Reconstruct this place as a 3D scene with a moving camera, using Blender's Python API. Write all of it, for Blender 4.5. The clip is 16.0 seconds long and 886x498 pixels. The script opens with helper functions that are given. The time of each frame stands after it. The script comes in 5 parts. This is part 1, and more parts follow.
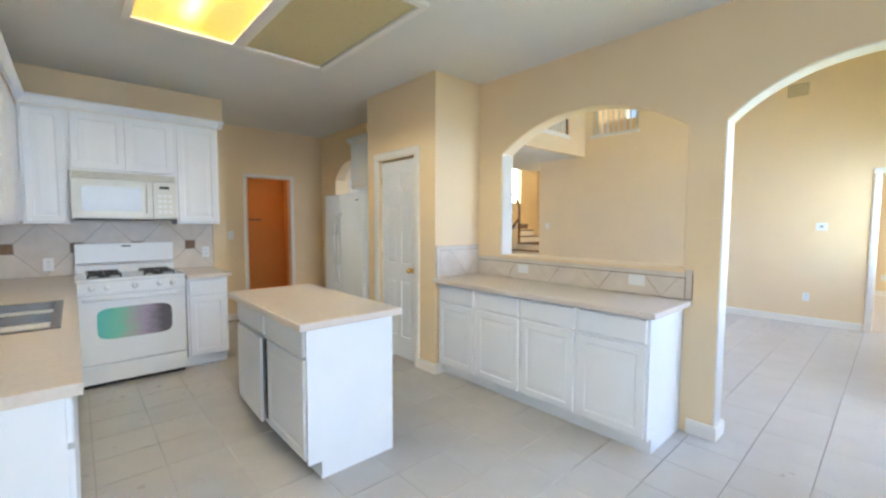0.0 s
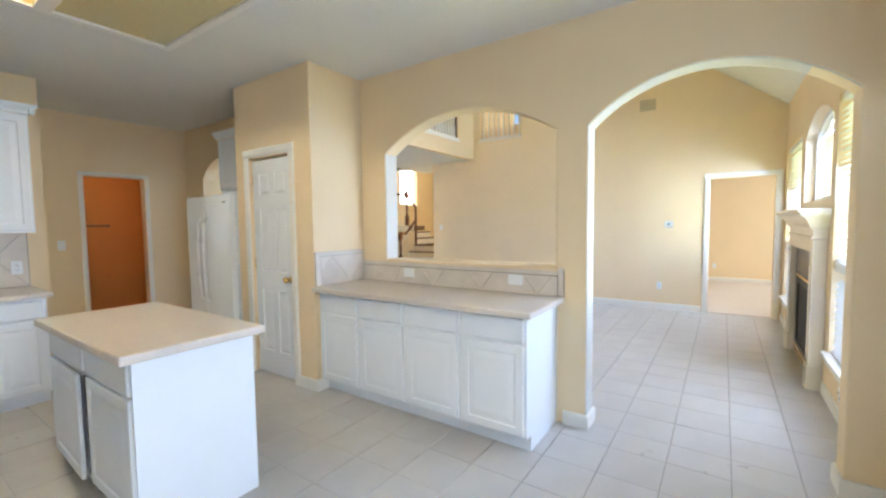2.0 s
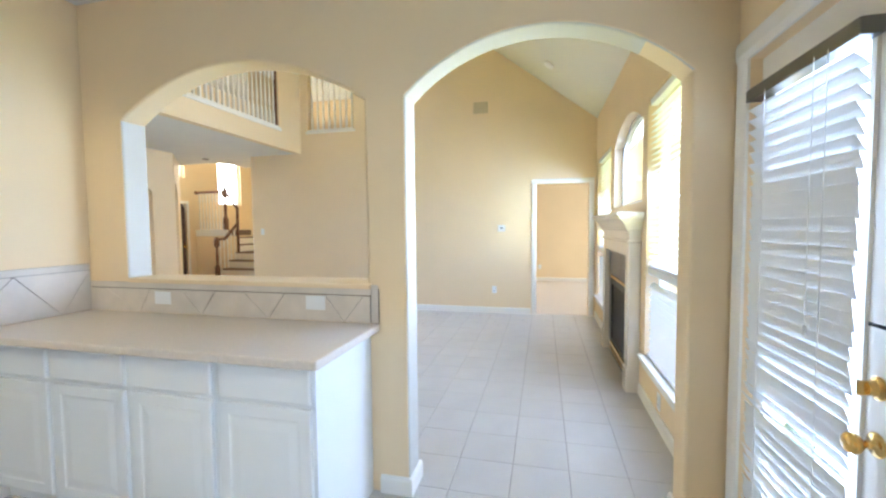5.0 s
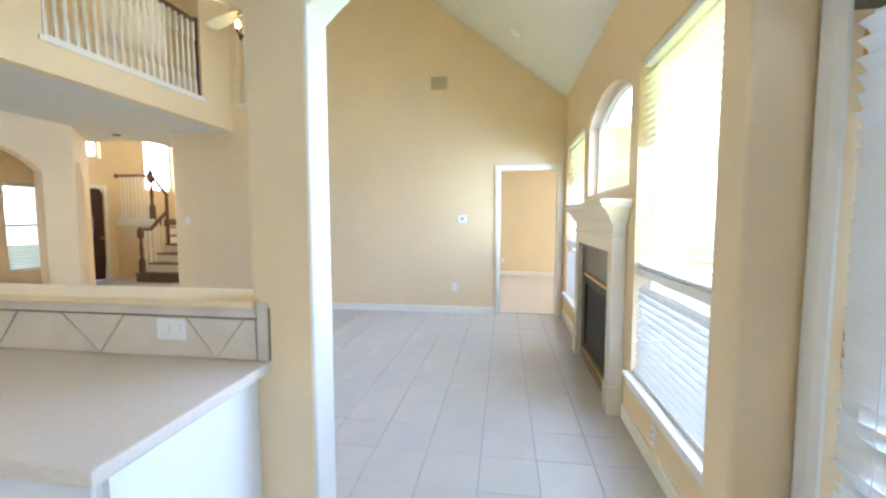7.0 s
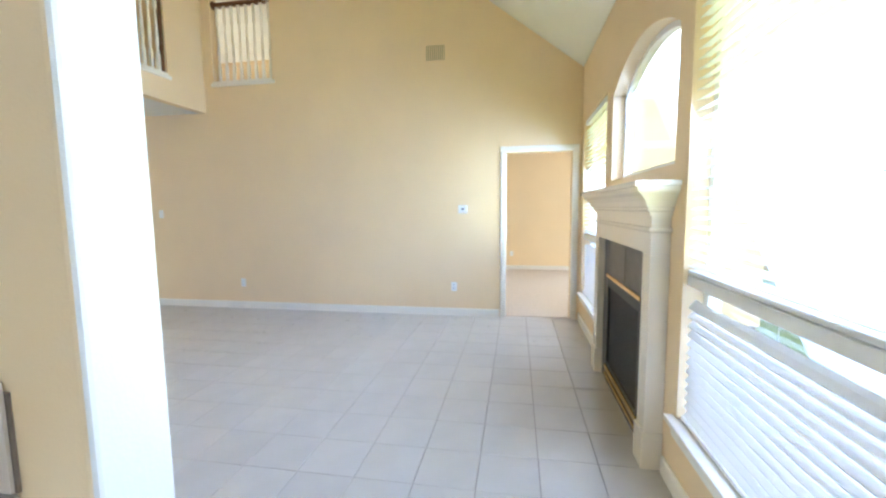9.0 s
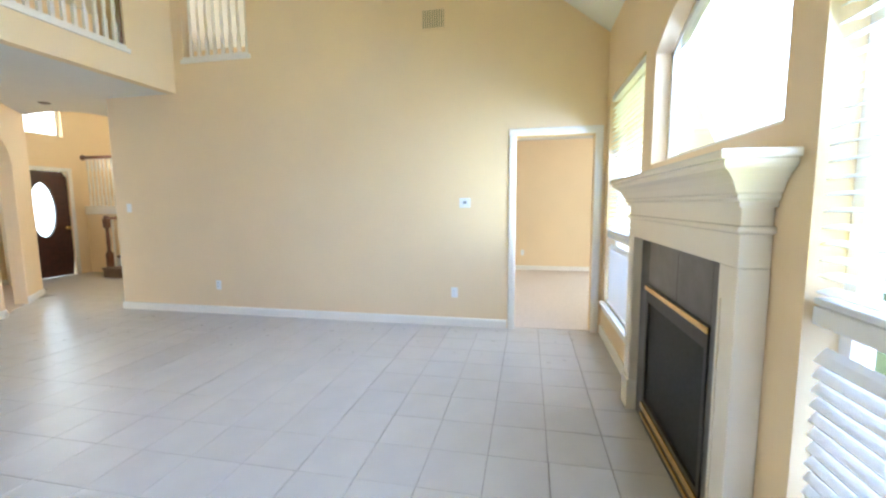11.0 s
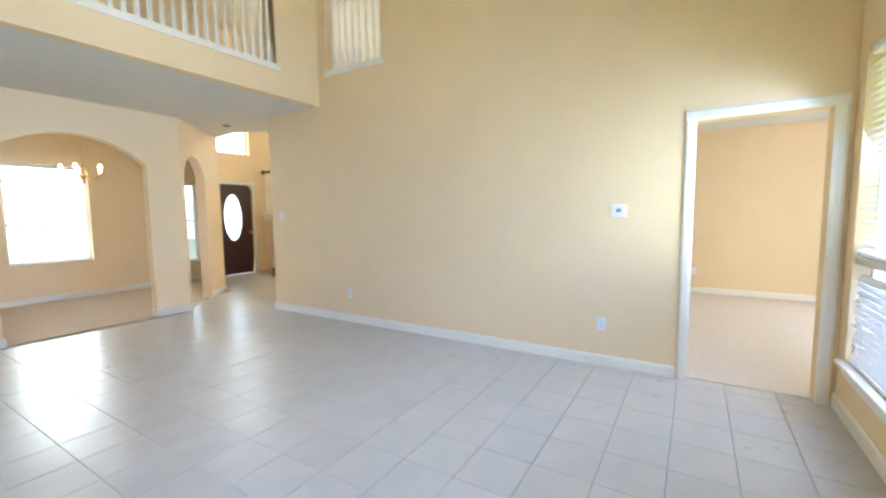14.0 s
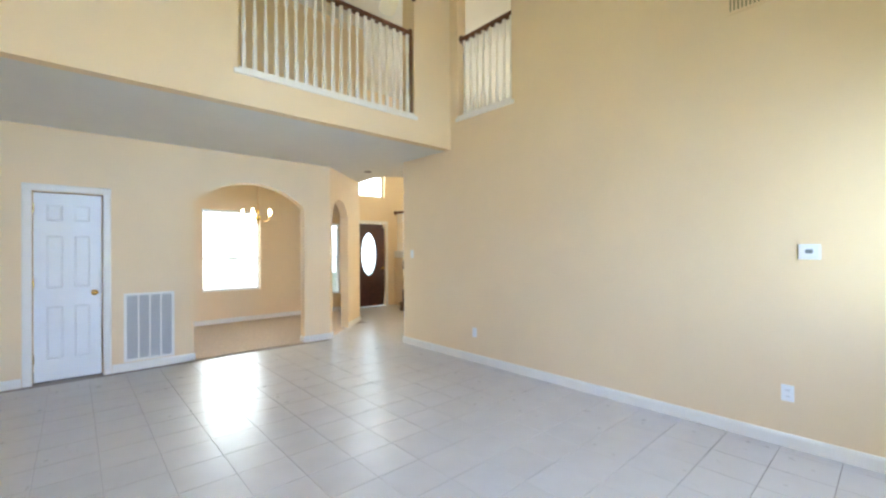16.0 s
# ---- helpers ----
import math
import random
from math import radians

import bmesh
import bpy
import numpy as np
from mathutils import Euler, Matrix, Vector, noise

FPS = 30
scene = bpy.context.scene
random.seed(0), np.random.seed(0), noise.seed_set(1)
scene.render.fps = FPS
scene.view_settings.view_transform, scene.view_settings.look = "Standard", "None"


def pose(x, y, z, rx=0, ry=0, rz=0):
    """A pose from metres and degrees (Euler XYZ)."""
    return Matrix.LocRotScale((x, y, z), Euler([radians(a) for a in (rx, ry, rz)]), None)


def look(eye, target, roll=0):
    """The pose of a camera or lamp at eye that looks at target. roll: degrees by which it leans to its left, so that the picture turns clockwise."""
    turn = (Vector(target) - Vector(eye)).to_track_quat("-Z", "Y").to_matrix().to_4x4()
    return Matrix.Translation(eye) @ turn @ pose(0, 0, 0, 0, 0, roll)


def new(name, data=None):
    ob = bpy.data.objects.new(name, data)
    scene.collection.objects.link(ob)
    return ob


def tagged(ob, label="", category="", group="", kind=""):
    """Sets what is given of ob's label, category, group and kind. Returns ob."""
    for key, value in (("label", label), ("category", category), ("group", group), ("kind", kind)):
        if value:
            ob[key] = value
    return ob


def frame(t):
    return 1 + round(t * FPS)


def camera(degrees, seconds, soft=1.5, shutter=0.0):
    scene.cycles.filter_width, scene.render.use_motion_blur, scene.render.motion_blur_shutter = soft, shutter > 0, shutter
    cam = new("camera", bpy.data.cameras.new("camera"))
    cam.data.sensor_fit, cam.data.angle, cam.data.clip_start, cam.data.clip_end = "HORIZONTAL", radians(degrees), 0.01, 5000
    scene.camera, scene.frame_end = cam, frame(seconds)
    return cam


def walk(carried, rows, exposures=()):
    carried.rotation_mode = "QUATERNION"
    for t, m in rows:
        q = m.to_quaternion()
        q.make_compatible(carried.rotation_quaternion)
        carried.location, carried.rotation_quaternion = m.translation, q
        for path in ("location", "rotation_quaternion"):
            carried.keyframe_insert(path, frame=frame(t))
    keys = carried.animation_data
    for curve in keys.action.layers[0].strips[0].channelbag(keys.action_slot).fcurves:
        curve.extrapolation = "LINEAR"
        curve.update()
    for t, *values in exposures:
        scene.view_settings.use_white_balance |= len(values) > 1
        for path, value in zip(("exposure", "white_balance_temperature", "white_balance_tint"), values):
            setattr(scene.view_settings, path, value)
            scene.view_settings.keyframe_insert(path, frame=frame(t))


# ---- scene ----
cam = camera(94.4, 16.0, soft=2.4)
PATH = [
    (0, (0.647, 4.601, 1.411), (1.983, 6.084, 1.281), 0.2),
    (0.5, (0.7, 4.569, 1.404), (2.099, 5.992, 1.281), -0.1),
    (1, (0.765, 4.533, 1.407), (2.231, 5.889, 1.285), -0.5),
    (1.5, (0.804, 4.531, 1.407), (2.355, 5.788, 1.288), -0.7),
    (2, (0.874, 4.593, 1.417), (2.522, 5.72, 1.295), -0.7),
    (2.5, (0.98, 4.685, 1.425), (2.719, 5.665, 1.307), -0.9),
    (3, (1.085, 4.71, 1.432), (2.889, 5.565, 1.315), -0.8),
    (3.5, (1.253, 4.679, 1.415), (3.097, 5.448, 1.31), -0.7),
    (4, (1.417, 4.627, 1.424), (3.291, 5.315, 1.313), -1.1),
    (4.5, (1.559, 4.648, 1.412), (3.472, 5.222, 1.304), -0.9),
    (7, (2.419, 4.716, 1.382), (4.392, 5.011, 1.231), -0.1),
    (7.5, (2.604, 4.727, 1.398), (4.576, 5.014, 1.228), -0.6),
    (8, (2.796, 4.735, 1.39), (4.769, 5.004, 1.211), -0.5),
    (8.5, (2.983, 4.696, 1.392), (4.95, 5.001, 1.197), -0.7),
    (9, (3.15, 4.651, 1.384), (5.109, 5.002, 1.186), -0.6),
    (11.5, (4.021, 4.643, 1.35), (5.965, 5.062, 1.135), -0.4),
    (12, (4.127, 4.737, 1.36), (6.062, 5.195, 1.145), -0.3),
    (12.5, (4.308, 4.784, 1.384), (6.213, 5.349, 1.157), -0.4),
    (13, (4.449, 4.772, 1.372), (6.304, 5.487, 1.154), -0.5),
    (13.5, (4.544, 4.747, 1.364), (6.325, 5.635, 1.165), -0.6),
    (14, (4.558, 4.764, 1.378), (6.256, 5.806, 1.197), -0.7),
    (14.5, (4.591, 4.797, 1.371), (6.193, 5.985, 1.225), -0.5),
    (15, (4.601, 4.838, 1.374), (6.107, 6.15, 1.264), -0.4),
    (15.5, (4.603, 4.881, 1.389), (6.017, 6.295, 1.325), -0.4),
    (16, (4.592, 4.91, 1.392), (5.931, 6.396, 1.398), -0.3),
]
walk(cam, [(t, look(eye, target, roll)) for t, eye, target, roll in PATH],
     [(0, 0.07, 6150, 9), (4.5, 0.04, 6050, 8), (7.5, 0.0, 5900, 7), (16, 0.0, 5850, 7)])

# ---------- light ----------
world = bpy.data.worlds.new("sky")
scene.world = world
world.use_nodes = True
wn = world.node_tree.nodes
wl = world.node_tree.links
sky = wn.new("ShaderNodeTexSky")
sky.sky_type = "NISHITA"
sky.sun_disc = False
sky.sun_elevation = radians(55)
sky.sun_rotation = radians(18)
wl.new(sky.outputs["Color"], wn["Background"].inputs["Color"])
wn["Background"].inputs["Strength"].default_value = 0.15
sun_data = bpy.data.lights.new("sun", "SUN")
sun_data.energy, sun_data.angle, sun_data.color = 3.0, radians(0.5), (1.0, 0.95, 0.88)
sun_lamp = new("sun", sun_data)
sun_lamp.matrix_world = look((0, 0, 20), (-2, -6, 11))


def window_light(name, x, y, z, sx, sz, aim, watts, colour=(0.525, 0.685, 1.0), spread=180):
    """An area lamp in an opening, in place of the sky's light that comes through it."""
    d = bpy.data.lights.new(name, "AREA")
    d.shape, d.size, d.size_y, d.energy, d.color = "RECTANGLE", sx, sz, watts, colour
    d.spread = radians(spread)
    ob = new(name, d)
    ob.matrix_world = look((x, y, z), (x + aim[0], y + aim[1], z + aim[2]))
    return ob


# ---------- materials ----------
def material(name, colour, rough=0.5, metal=0.0, vary=0.06, scale=6.0, bump=0.0, bump_scale=60.0, second=None, coat=0.0, spec=0.5, per_piece=0.0):
    m = bpy.data.materials.new(name)
    m.use_nodes = True
    n, l = m.node_tree.nodes, m.node_tree.links
    b = n["Principled BSDF"]
    b.inputs["Roughness"].default_value, b.inputs["Metallic"].default_value = rough, metal
    b.inputs["Coat Weight"].default_value, b.inputs["Specular IOR Level"].default_value = coat, spec
    co = n.new("ShaderNodeTexCoord")
    big = n.new("ShaderNodeTexNoise")
    big.inputs["Scale"].default_value, big.inputs["Detail"].default_value = scale, 5
    l.new(co.outputs["Object"], big.inputs["Vector"])
    ramp = n.new("ShaderNodeValToRGB")
    dark = second or [c * (1 - vary) for c in colour]
    light = [min(1, c * (1 + vary * 0.6)) for c in colour]
    ramp.color_ramp.elements[0].position, ramp.color_ramp.elements[1].position = 0.3, 0.7
    ramp.color_ramp.elements[0].color, ramp.color_ramp.elements[1].color = (*dark, 1), (*light, 1)
    l.new(big.outputs["Fac"], ramp.inputs["Fac"])
    out = ramp.outputs["Color"]
    if per_piece:
        info = n.new("ShaderNodeObjectInfo")
        mr = n.new("ShaderNodeMapRange")
        mr.inputs["To Min"].default_value, mr.inputs["To Max"].default_value = 1 - per_piece, 1 + per_piece
        l.new(info.outputs["Random"], mr.inputs["Value"])
        hs = n.new("ShaderNodeHueSaturation")
        l.new(mr.outputs["Result"], hs.inputs["Value"])
        l.new(out, hs.inputs["Color"])
        out = hs.outputs["Color"]
    l.new(out, b.inputs["Base Color"])
    fine = n.new("ShaderNodeTexNoise")
    fine.inputs["Scale"].default_value, fine.inputs["Detail"].default_value = bump_scale, 3
    l.new(co.outputs["Object"], fine.inputs["Vector"])
    rr = n.new("ShaderNodeMapRange")
    rr.inputs["To Min"].default_value, rr.inputs["To Max"].default_value = max(0.02, rough * 0.85), min(1, rough * 1.15)
    l.new(fine.outputs["Fac"], rr.inputs["Value"])
    l.new(rr.outputs["Result"], b.inputs["Roughness"])
    if bump:
        bp = n.new("ShaderNodeBump")
        bp.inputs["Strength"].default_value, bp.inputs["Distance"].default_value = bump, 0.004
        l.new(fine.outputs["Fac"], bp.inputs["Height"])
        l.new(bp.outputs["Normal"], b.inputs["Normal"])
    return m


def glow(name, colour, strength):
    m = bpy.data.materials.new(name)
    m.use_nodes = True
    b = m.node_tree.nodes["Principled BSDF"]
    b.inputs["Base Color"].default_value = (*colour, 1)
    b.inputs["Emission Color"].default_value, b.inputs["Emission Strength"].default_value = (*colour, 1), strength
    return m


def glass(name, colour=(1, 1, 1), rough=0.0):
    m = bpy.data.materials.new(name)
    m.use_nodes = True
    b = m.node_tree.nodes["Principled BSDF"]
    b.inputs["Base Color"].default_value = (*colour, 1)
    b.inputs["Transmission Weight"].default_value, b.inputs["Roughness"].default_value, b.inputs["IOR"].default_value = 1.0, rough, 1.45
    return m


M_WALL = material("peach_paint", (0.85, 0.67, 0.425), 0.7, vary=0.03, scale=1.5, bump=0.15, bump_scale=140, spec=0.3)
M_CEIL = material("white_ceiling_paint", (0.78, 0.755, 0.70), 0.85, vary=0.02, scale=2, bump=0.25, bump_scale=160, spec=0.2)
M_BATH = material("orange_paint", (0.80, 0.36, 0.10), 0.7, vary=0.04, scale=2, bump=0.1)
M_TRIM = material("white_semigloss_trim", (0.86, 0.82, 0.75), 0.35, vary=0.02, scale=4)
M_MANTEL = material("cream_mantel_paint", (0.85, 0.79, 0.68), 0.25, vary=0.02, scale=4, coat=0.15)
M_CAB = material("white_cabinet_paint", (0.83, 0.845, 0.86), 0.4, vary=0.025, scale=3, bump=0.05, bump_scale=90)
M_APPL = material("white_enamel", (0.86, 0.87, 0.87), 0.22, vary=0.01, coat=0.3)
M_COUNTER = material("beige_laminate", (0.69, 0.61, 0.53), 0.35, vary=0.05, scale=60, bump_scale=200)
M_TILE = material("cream_floor_tile", (0.53, 0.497, 0.455), 0.29, vary=0.05, scale=4, bump=0.0, bump_scale=12, per_piece=0.025)
M_GROUT = material("grey_brown_grout", (0.34, 0.30, 0.26), 0.9, vary=0.15, scale=8)
M_SPLASH = material("cream_wall_tile", (0.70, 0.62, 0.53), 0.3, vary=0.08, scale=9, bump=0.05, per_piece=0.04)
M_BROWN_TILE = material("brown_accent_tile", (0.26, 0.15, 0.07), 0.35, vary=0.2, scale=30)
M_CARPET = material("tan_carpet", (0.58, 0.46, 0.34), 0.95, vary=0.12, scale=20, bump=0.8, bump_scale=350)
M_DOORW = material("dark_mahogany", (0.055, 0.016, 0.012), 0.35, vary=0.35, scale=12, coat=0.2)
M_RAIL = material("dark_walnut", (0.13, 0.042, 0.018), 0.3, vary=0.35, scale=14, coat=0.2)
M_BRASS = material("polished_brass", (0.78, 0.53, 0.20), 0.18, 1.0, vary=0.05)
M_STEEL = material("brushed_steel", (0.17, 0.17, 0.172), 0.32, 1.0, vary=0.05, scale=20)
M_BLACK = material("black_iron", (0.016, 0.015, 0.015), 0.45, vary=0.2, scale=10)
M_ZIG = material("dark_joint", (0.26, 0.20, 0.15), 0.9, vary=0.15, scale=8)
M_SLATE = material("dark_slate_surround", (0.075, 0.072, 0.075), 0.32, vary=0.35, scale=9, bump=0.1)
M_DARK = material("dark_gap", (0.03, 0.028, 0.025), 0.8)
M_LAMP = glow("lit_fluorescent_cover", (1.0, 0.80, 0.28), 5.0)
M_GOLDPANEL = material("unlit_amber_cover", (0.62, 0.52, 0.27), 0.4, vary=0.05, scale=40, bump=0.3, bump_scale=200)
M_PLASTIC = material("white_plastic", (0.86, 0.86, 0.86), 0.35, vary=0.01)
M_BLIND = material("white_blind_slat", (0.86, 0.87, 0.88), 0.5, vary=0.01)
M_GLASS = glass("clear_glass")
M_FENCE = material("weathered_fence_wood", (0.36, 0.30, 0.25), 0.85, vary=0.2, scale=8, bump=0.3, per_piece=0.12)
M_GRASS = material("lawn", (0.10, 0.14, 0.05), 0.95, vary=0.35, scale=14, bump=0.6, bump_scale=120)


# ---------- building helpers ----------
def box(bm, x0, y0, z0, x1, y1, z1, bevel=0.0):
    x0, x1 = min(x0, x1), max(x0, x1)
    y0, y1 = min(y0, y1), max(y0, y1)
    z0, z1 = min(z0, z1), max(z0, z1)
    r = bmesh.ops.create_cube(bm, size=1.0, matrix=Matrix.LocRotScale(((x0 + x1) / 2, (y0 + y1) / 2, (z0 + z1) / 2), None, (x1 - x0, y1 - y0, z1 - z0)))
    if bevel:
        es = {e for v in r["verts"] for e in v.link_edges}
        bmesh.ops.bevel(bm, geom=list(es), offset=bevel, segments=2, affect="EDGES", profile=0.6)
    return bm


def boxes(*rows, bevel=0.0):
    bm = bmesh.new()
    for r in rows:
        box(bm, *r, bevel=bevel)
    return bm


def rod(bm, a, b, r0, r1=None, seg=12):
    a, b = Vector(a), Vector(b)
    d = b - a
    m = Matrix.Translation((a + b) / 2) @ d.to_track_quat("Z", "Y").to_matrix().to_4x4()
    bmesh.ops.create_cone(bm, cap_ends=True, segments=seg, radius1=r0, radius2=r0 if r1 is None else r1, depth=d.length, matrix=m)
    return bm


def lathe(bm, profile, at=(0, 0, 0), axis=(0, 0, 1), seg=20):
    """Turns (radius, height) pairs round an axis through at."""
    q = Vector(axis).to_track_quat("Z", "Y").to_matrix().to_4x4()
    m = Matrix.Translation(at) @ q
    rings = []
    for r, h in profile:
        rings.append([bm.verts.new(m @ Vector((r * math.cos(2 * math.pi * i / seg), r * math.sin(2 * math.pi * i / seg), h))) for i in range(seg)])
    for a, b in zip(rings, rings[1:]):
        for i in range(seg):
            bm.faces.new((a[i], a[(i + 1) % seg], b[(i + 1) % seg], b[i]))
    bm.faces.new(list(reversed(rings[0])))
    bm.faces.new(rings[-1])
    return bm


def sweep(bm, profile, a, b, out, up=(0, 0, 1)):
    """A moulding: (out, up) pairs carried from a to b."""
    a, b, out, up = Vector(a), Vector(b), Vector(out), Vector(up)
    ends = [[bm.verts.new(p + out * o + up * u) for o, u in profile] for p in (a, b)]
    n = len(profile)
    for i in range(n):
        bm.faces.new((ends[0][i], ends[0][(i + 1) % n], ends[1][(i + 1) % n], ends[1][i]))
    bm.faces.new(list(reversed(ends[0])))
    bm.faces.new(ends[1])
    bmesh.ops.recalc_face_normals(bm, faces=bm.faces)
    return bm


def holed(bm, outer, inner, z0, z1):
    """A slab with a rectangular hole; outer and inner: x0, y0, x1, y1."""
    rows = []
    for x0, y0, x1, y1 in (outer, inner):
        for z in (z0, z1):
            rows.append([bm.verts.new(p) for p in ((x0, y0, z), (x1, y0, z), (x1, y1, z), (x0, y1, z))])
    for a, b in ((0, 1), (1, 3), (3, 2), (2, 0)):
        for i in range(4):
            bm.faces.new((rows[a][i], rows[a][(i + 1) % 4], rows[b][(i + 1) % 4], rows[b][i]))
    return bm


def mesh_of(name, bm, mat):
    bmesh.ops.recalc_face_normals(bm, faces=bm.faces)
    me = bpy.data.meshes.new(name)
    bm.to_mesh(me)
    bm.free()
    me.materials.append(mat)
    return me


def smooth(ob):
    for p in ob.data.polygons:
        p.use_smooth = True
    return ob


def part(name, bm, mat, parent=None, label=""):
    ob = new(name, mesh_of(name, bm, mat))
    if parent:
        ob.parent = parent
        ob.matrix_parent_inverse = parent.matrix_basis.inverted()
    return tagged(ob, label)


def thing(name, x, y, z, label, category, group="", rz=0):
    ob = new(name)
    ob.empty_display_size = 0.1
    ob.matrix_basis = pose(x, y, z, 0, 0, rz)
    return tagged(ob, label, category, group)


def structure(name, bm, mat, label="", category=""):
    return tagged(part(name, bm, mat), label, category, kind="structure")


def wall_mesh(p0, p1, thick, top, openings=(), z0=0.0, step=0.06):
    """A wall from p0 to p1 (x, y), thick to the left of that way, with openings (u0, u1, sill, spring, rise); top: height, or pairs (u, z)."""
    p0, p1 = Vector((*p0, 0)), Vector((*p1, 0))
    length = (p1 - p0).length
    way = (p1 - p0) / length
    side = Vector((-way.y, way.x, 0)) * thick
    tops = [(0, top), (length, top)] if isinstance(top, (int, float)) else top

    def height(u):
        return float(np.interp(u, [a for a, _ in tops], [b for _, b in tops]))

    def head(o, u):
        c, h = (o[0] + o[1]) / 2, (o[1] - o[0]) / 2
        k = max(-1.0, min(1.0, (u - c) / h))
        if o[4] <= 0:
            return o[3]
        rad = (h * h + o[4] * o[4]) / (2 * o[4])
        return o[3] + o[4] - rad + math.sqrt(max(0, rad * rad - (k * h) ** 2))

    cuts = {0.0, length} | {a for a, _ in tops}
    for o in openings:
        n = max(1, int((o[1] - o[0]) / step)) if o[4] > 0 else 1
        cuts |= {o[0] + (o[1] - o[0]) * i / n for i in range(n + 1)}
    cuts = sorted(c for c in cuts if -1e-6 <= c <= length + 1e-6)
    zcuts = {z0} | {o[2] for o in openings} | {o[3] for o in openings}
    verts, faces = {}, {}
    bm = bmesh.new()

    def vert(p):
        key = tuple(round(c, 4) for c in p)
        if key not in verts:
            verts[key] = bm.verts.new(p)
        return verts[key]

    def prism(ua, ub, la, lb, ha, hb):
        a, b = p0 + way * ua, p0 + way * ub
        up = Vector((0, 0, 1))
        v = [vert(a + up * la), vert(b + up * lb), vert(b + up * hb), vert(a + up * ha), vert(a + up * la + side), vert(b + up * lb + side), vert(b + up * hb + side), vert(a + up * ha + side)]
        for f in ((0, 1, 2, 3), (5, 4, 7, 6), (0, 4, 5, 1), (3, 2, 6, 7), (0, 3, 7, 4), (1, 5, 6, 2)):
            q = []
            for i in f:
                if v[i] not in q:
                    q.append(v[i])
            if len(q) > 2:
                key = frozenset(q)
                if key in faces:
                    faces[key] = None
                else:
                    faces[key] = q

    for ua, ub in zip(cuts, cuts[1:]):
        if ub - ua < 1e-5:
            continue
        mid = (ua + ub) / 2
        inside = sorted((o for o in openings if o[0] < mid < o[1]), key=lambda o: o[2])
        la = lb = z0
        for o in inside:
            if o[2] > la + 1e-6:
                prism(ua, ub, la, lb, o[2], o[2])
            la, lb = head(o, ua), head(o, ub)
        zs = sorted(z for z in zcuts if max(la, lb) + 1e-5 < z < min(height(ua), height(ub)) - 1e-5) if not inside else []
        for z in zs:
            prism(ua, ub, la, lb, z, z)
            la = lb = z
        prism(ua, ub, la, lb, height(ua), height(ub))
    for q in faces.values():
        if q:
            bm.faces.new(q)
    loose = [v for v in bm.verts if not v.link_faces]
    bmesh.ops.delete(bm, geom=loose, context="VERTS")
    return bm


def wall(name, p0, p1, thick, top, openings=(), z0=0.0, mat=None, label="peach painted plaster wall"):
    return structure(name, wall_mesh(p0, p1, thick, top, openings, z0), mat or M_WALL, label, "wall")


# ---------- the large structure ----------
CEIL = 2.76          # kitchen ceiling
LOFT = 2.725         # soffit under the loft
HIGH = 5.35          # ceiling of the loft and the foyer
WIN_Y = 3.89         # window wall, inner face
FAR_X = 8.314        # long wall of the great room
PASS_X = 3.68        # kitchen face of the wall with the two arches
PASS_T = 0.16
DIN_Y = 10.95        # wall with the dining arch
BACK_Y = 10.92       # back wall of the kitchen, with the powder room door
FRONT_Y = 13.64      # front wall of the house
TILE = 0.3165

# cream-grey instead of the peach paint: cool daylight on the reveals put into colour
M_DAYLIT_REVEAL = material("daylit_reveal_tone", (0.60, 0.565, 0.50), 0.6, vary=0.02, scale=3, bump=0.15, bump_scale=140)
# window wall: door opening, near window, arched window, far window
wall_south = wall("wall_south", (8.43, WIN_Y), (-0.15, WIN_Y), 0.16, [(0, 3.0), (4.71, 3.0), (4.8, CEIL + 0.2), (8.58, CEIL + 0.2)],
                  [(8.43 - 2.35, 8.43 - 0.35, 0.45, 2.25, 0), (8.43 - 3.58, 8.43 - 2.83, 0, 2.04, 0), (8.43 - 5.19, 8.43 - 3.98, 0.37, 2.36, 0), (8.43 - 6.735, 8.43 - 5.355, 1.59, 2.255, 0.19), (8.43 - 8.16, 8.43 - 6.96, 0.37, 2.36, 0)])
# wall with the pass-through and the walk-through arch; a third arch at its far end
wall_pass = wall("wall_pass", (PASS_X + PASS_T, WIN_Y), (PASS_X + PASS_T, DIN_Y), PASS_T, [(0, 3.0), (3.10, HIGH), (DIN_Y - WIN_Y, HIGH)],
                 [(4.06 - WIN_Y, 5.34 - WIN_Y, 0, 2.05, 0.265), (5.56 - WIN_Y, 7.13 - WIN_Y, 1.08, 2.05, 0.265), (9.55 - WIN_Y, 10.45 - WIN_Y, 0, 2.05, 0.25)])
# bullnose edges of the two arches; cool daylight painted on window-facing reveals and soffit
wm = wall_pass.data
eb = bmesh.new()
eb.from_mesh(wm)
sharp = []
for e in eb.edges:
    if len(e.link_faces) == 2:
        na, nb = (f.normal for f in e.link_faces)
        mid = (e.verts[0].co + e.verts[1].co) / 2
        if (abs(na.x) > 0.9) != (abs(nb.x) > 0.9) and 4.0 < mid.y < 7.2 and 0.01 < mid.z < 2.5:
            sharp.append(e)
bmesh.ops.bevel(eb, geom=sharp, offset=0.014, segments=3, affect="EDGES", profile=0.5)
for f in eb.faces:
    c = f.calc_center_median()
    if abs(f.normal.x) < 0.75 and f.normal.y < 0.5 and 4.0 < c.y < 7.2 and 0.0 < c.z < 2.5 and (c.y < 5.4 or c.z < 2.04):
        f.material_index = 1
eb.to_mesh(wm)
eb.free()
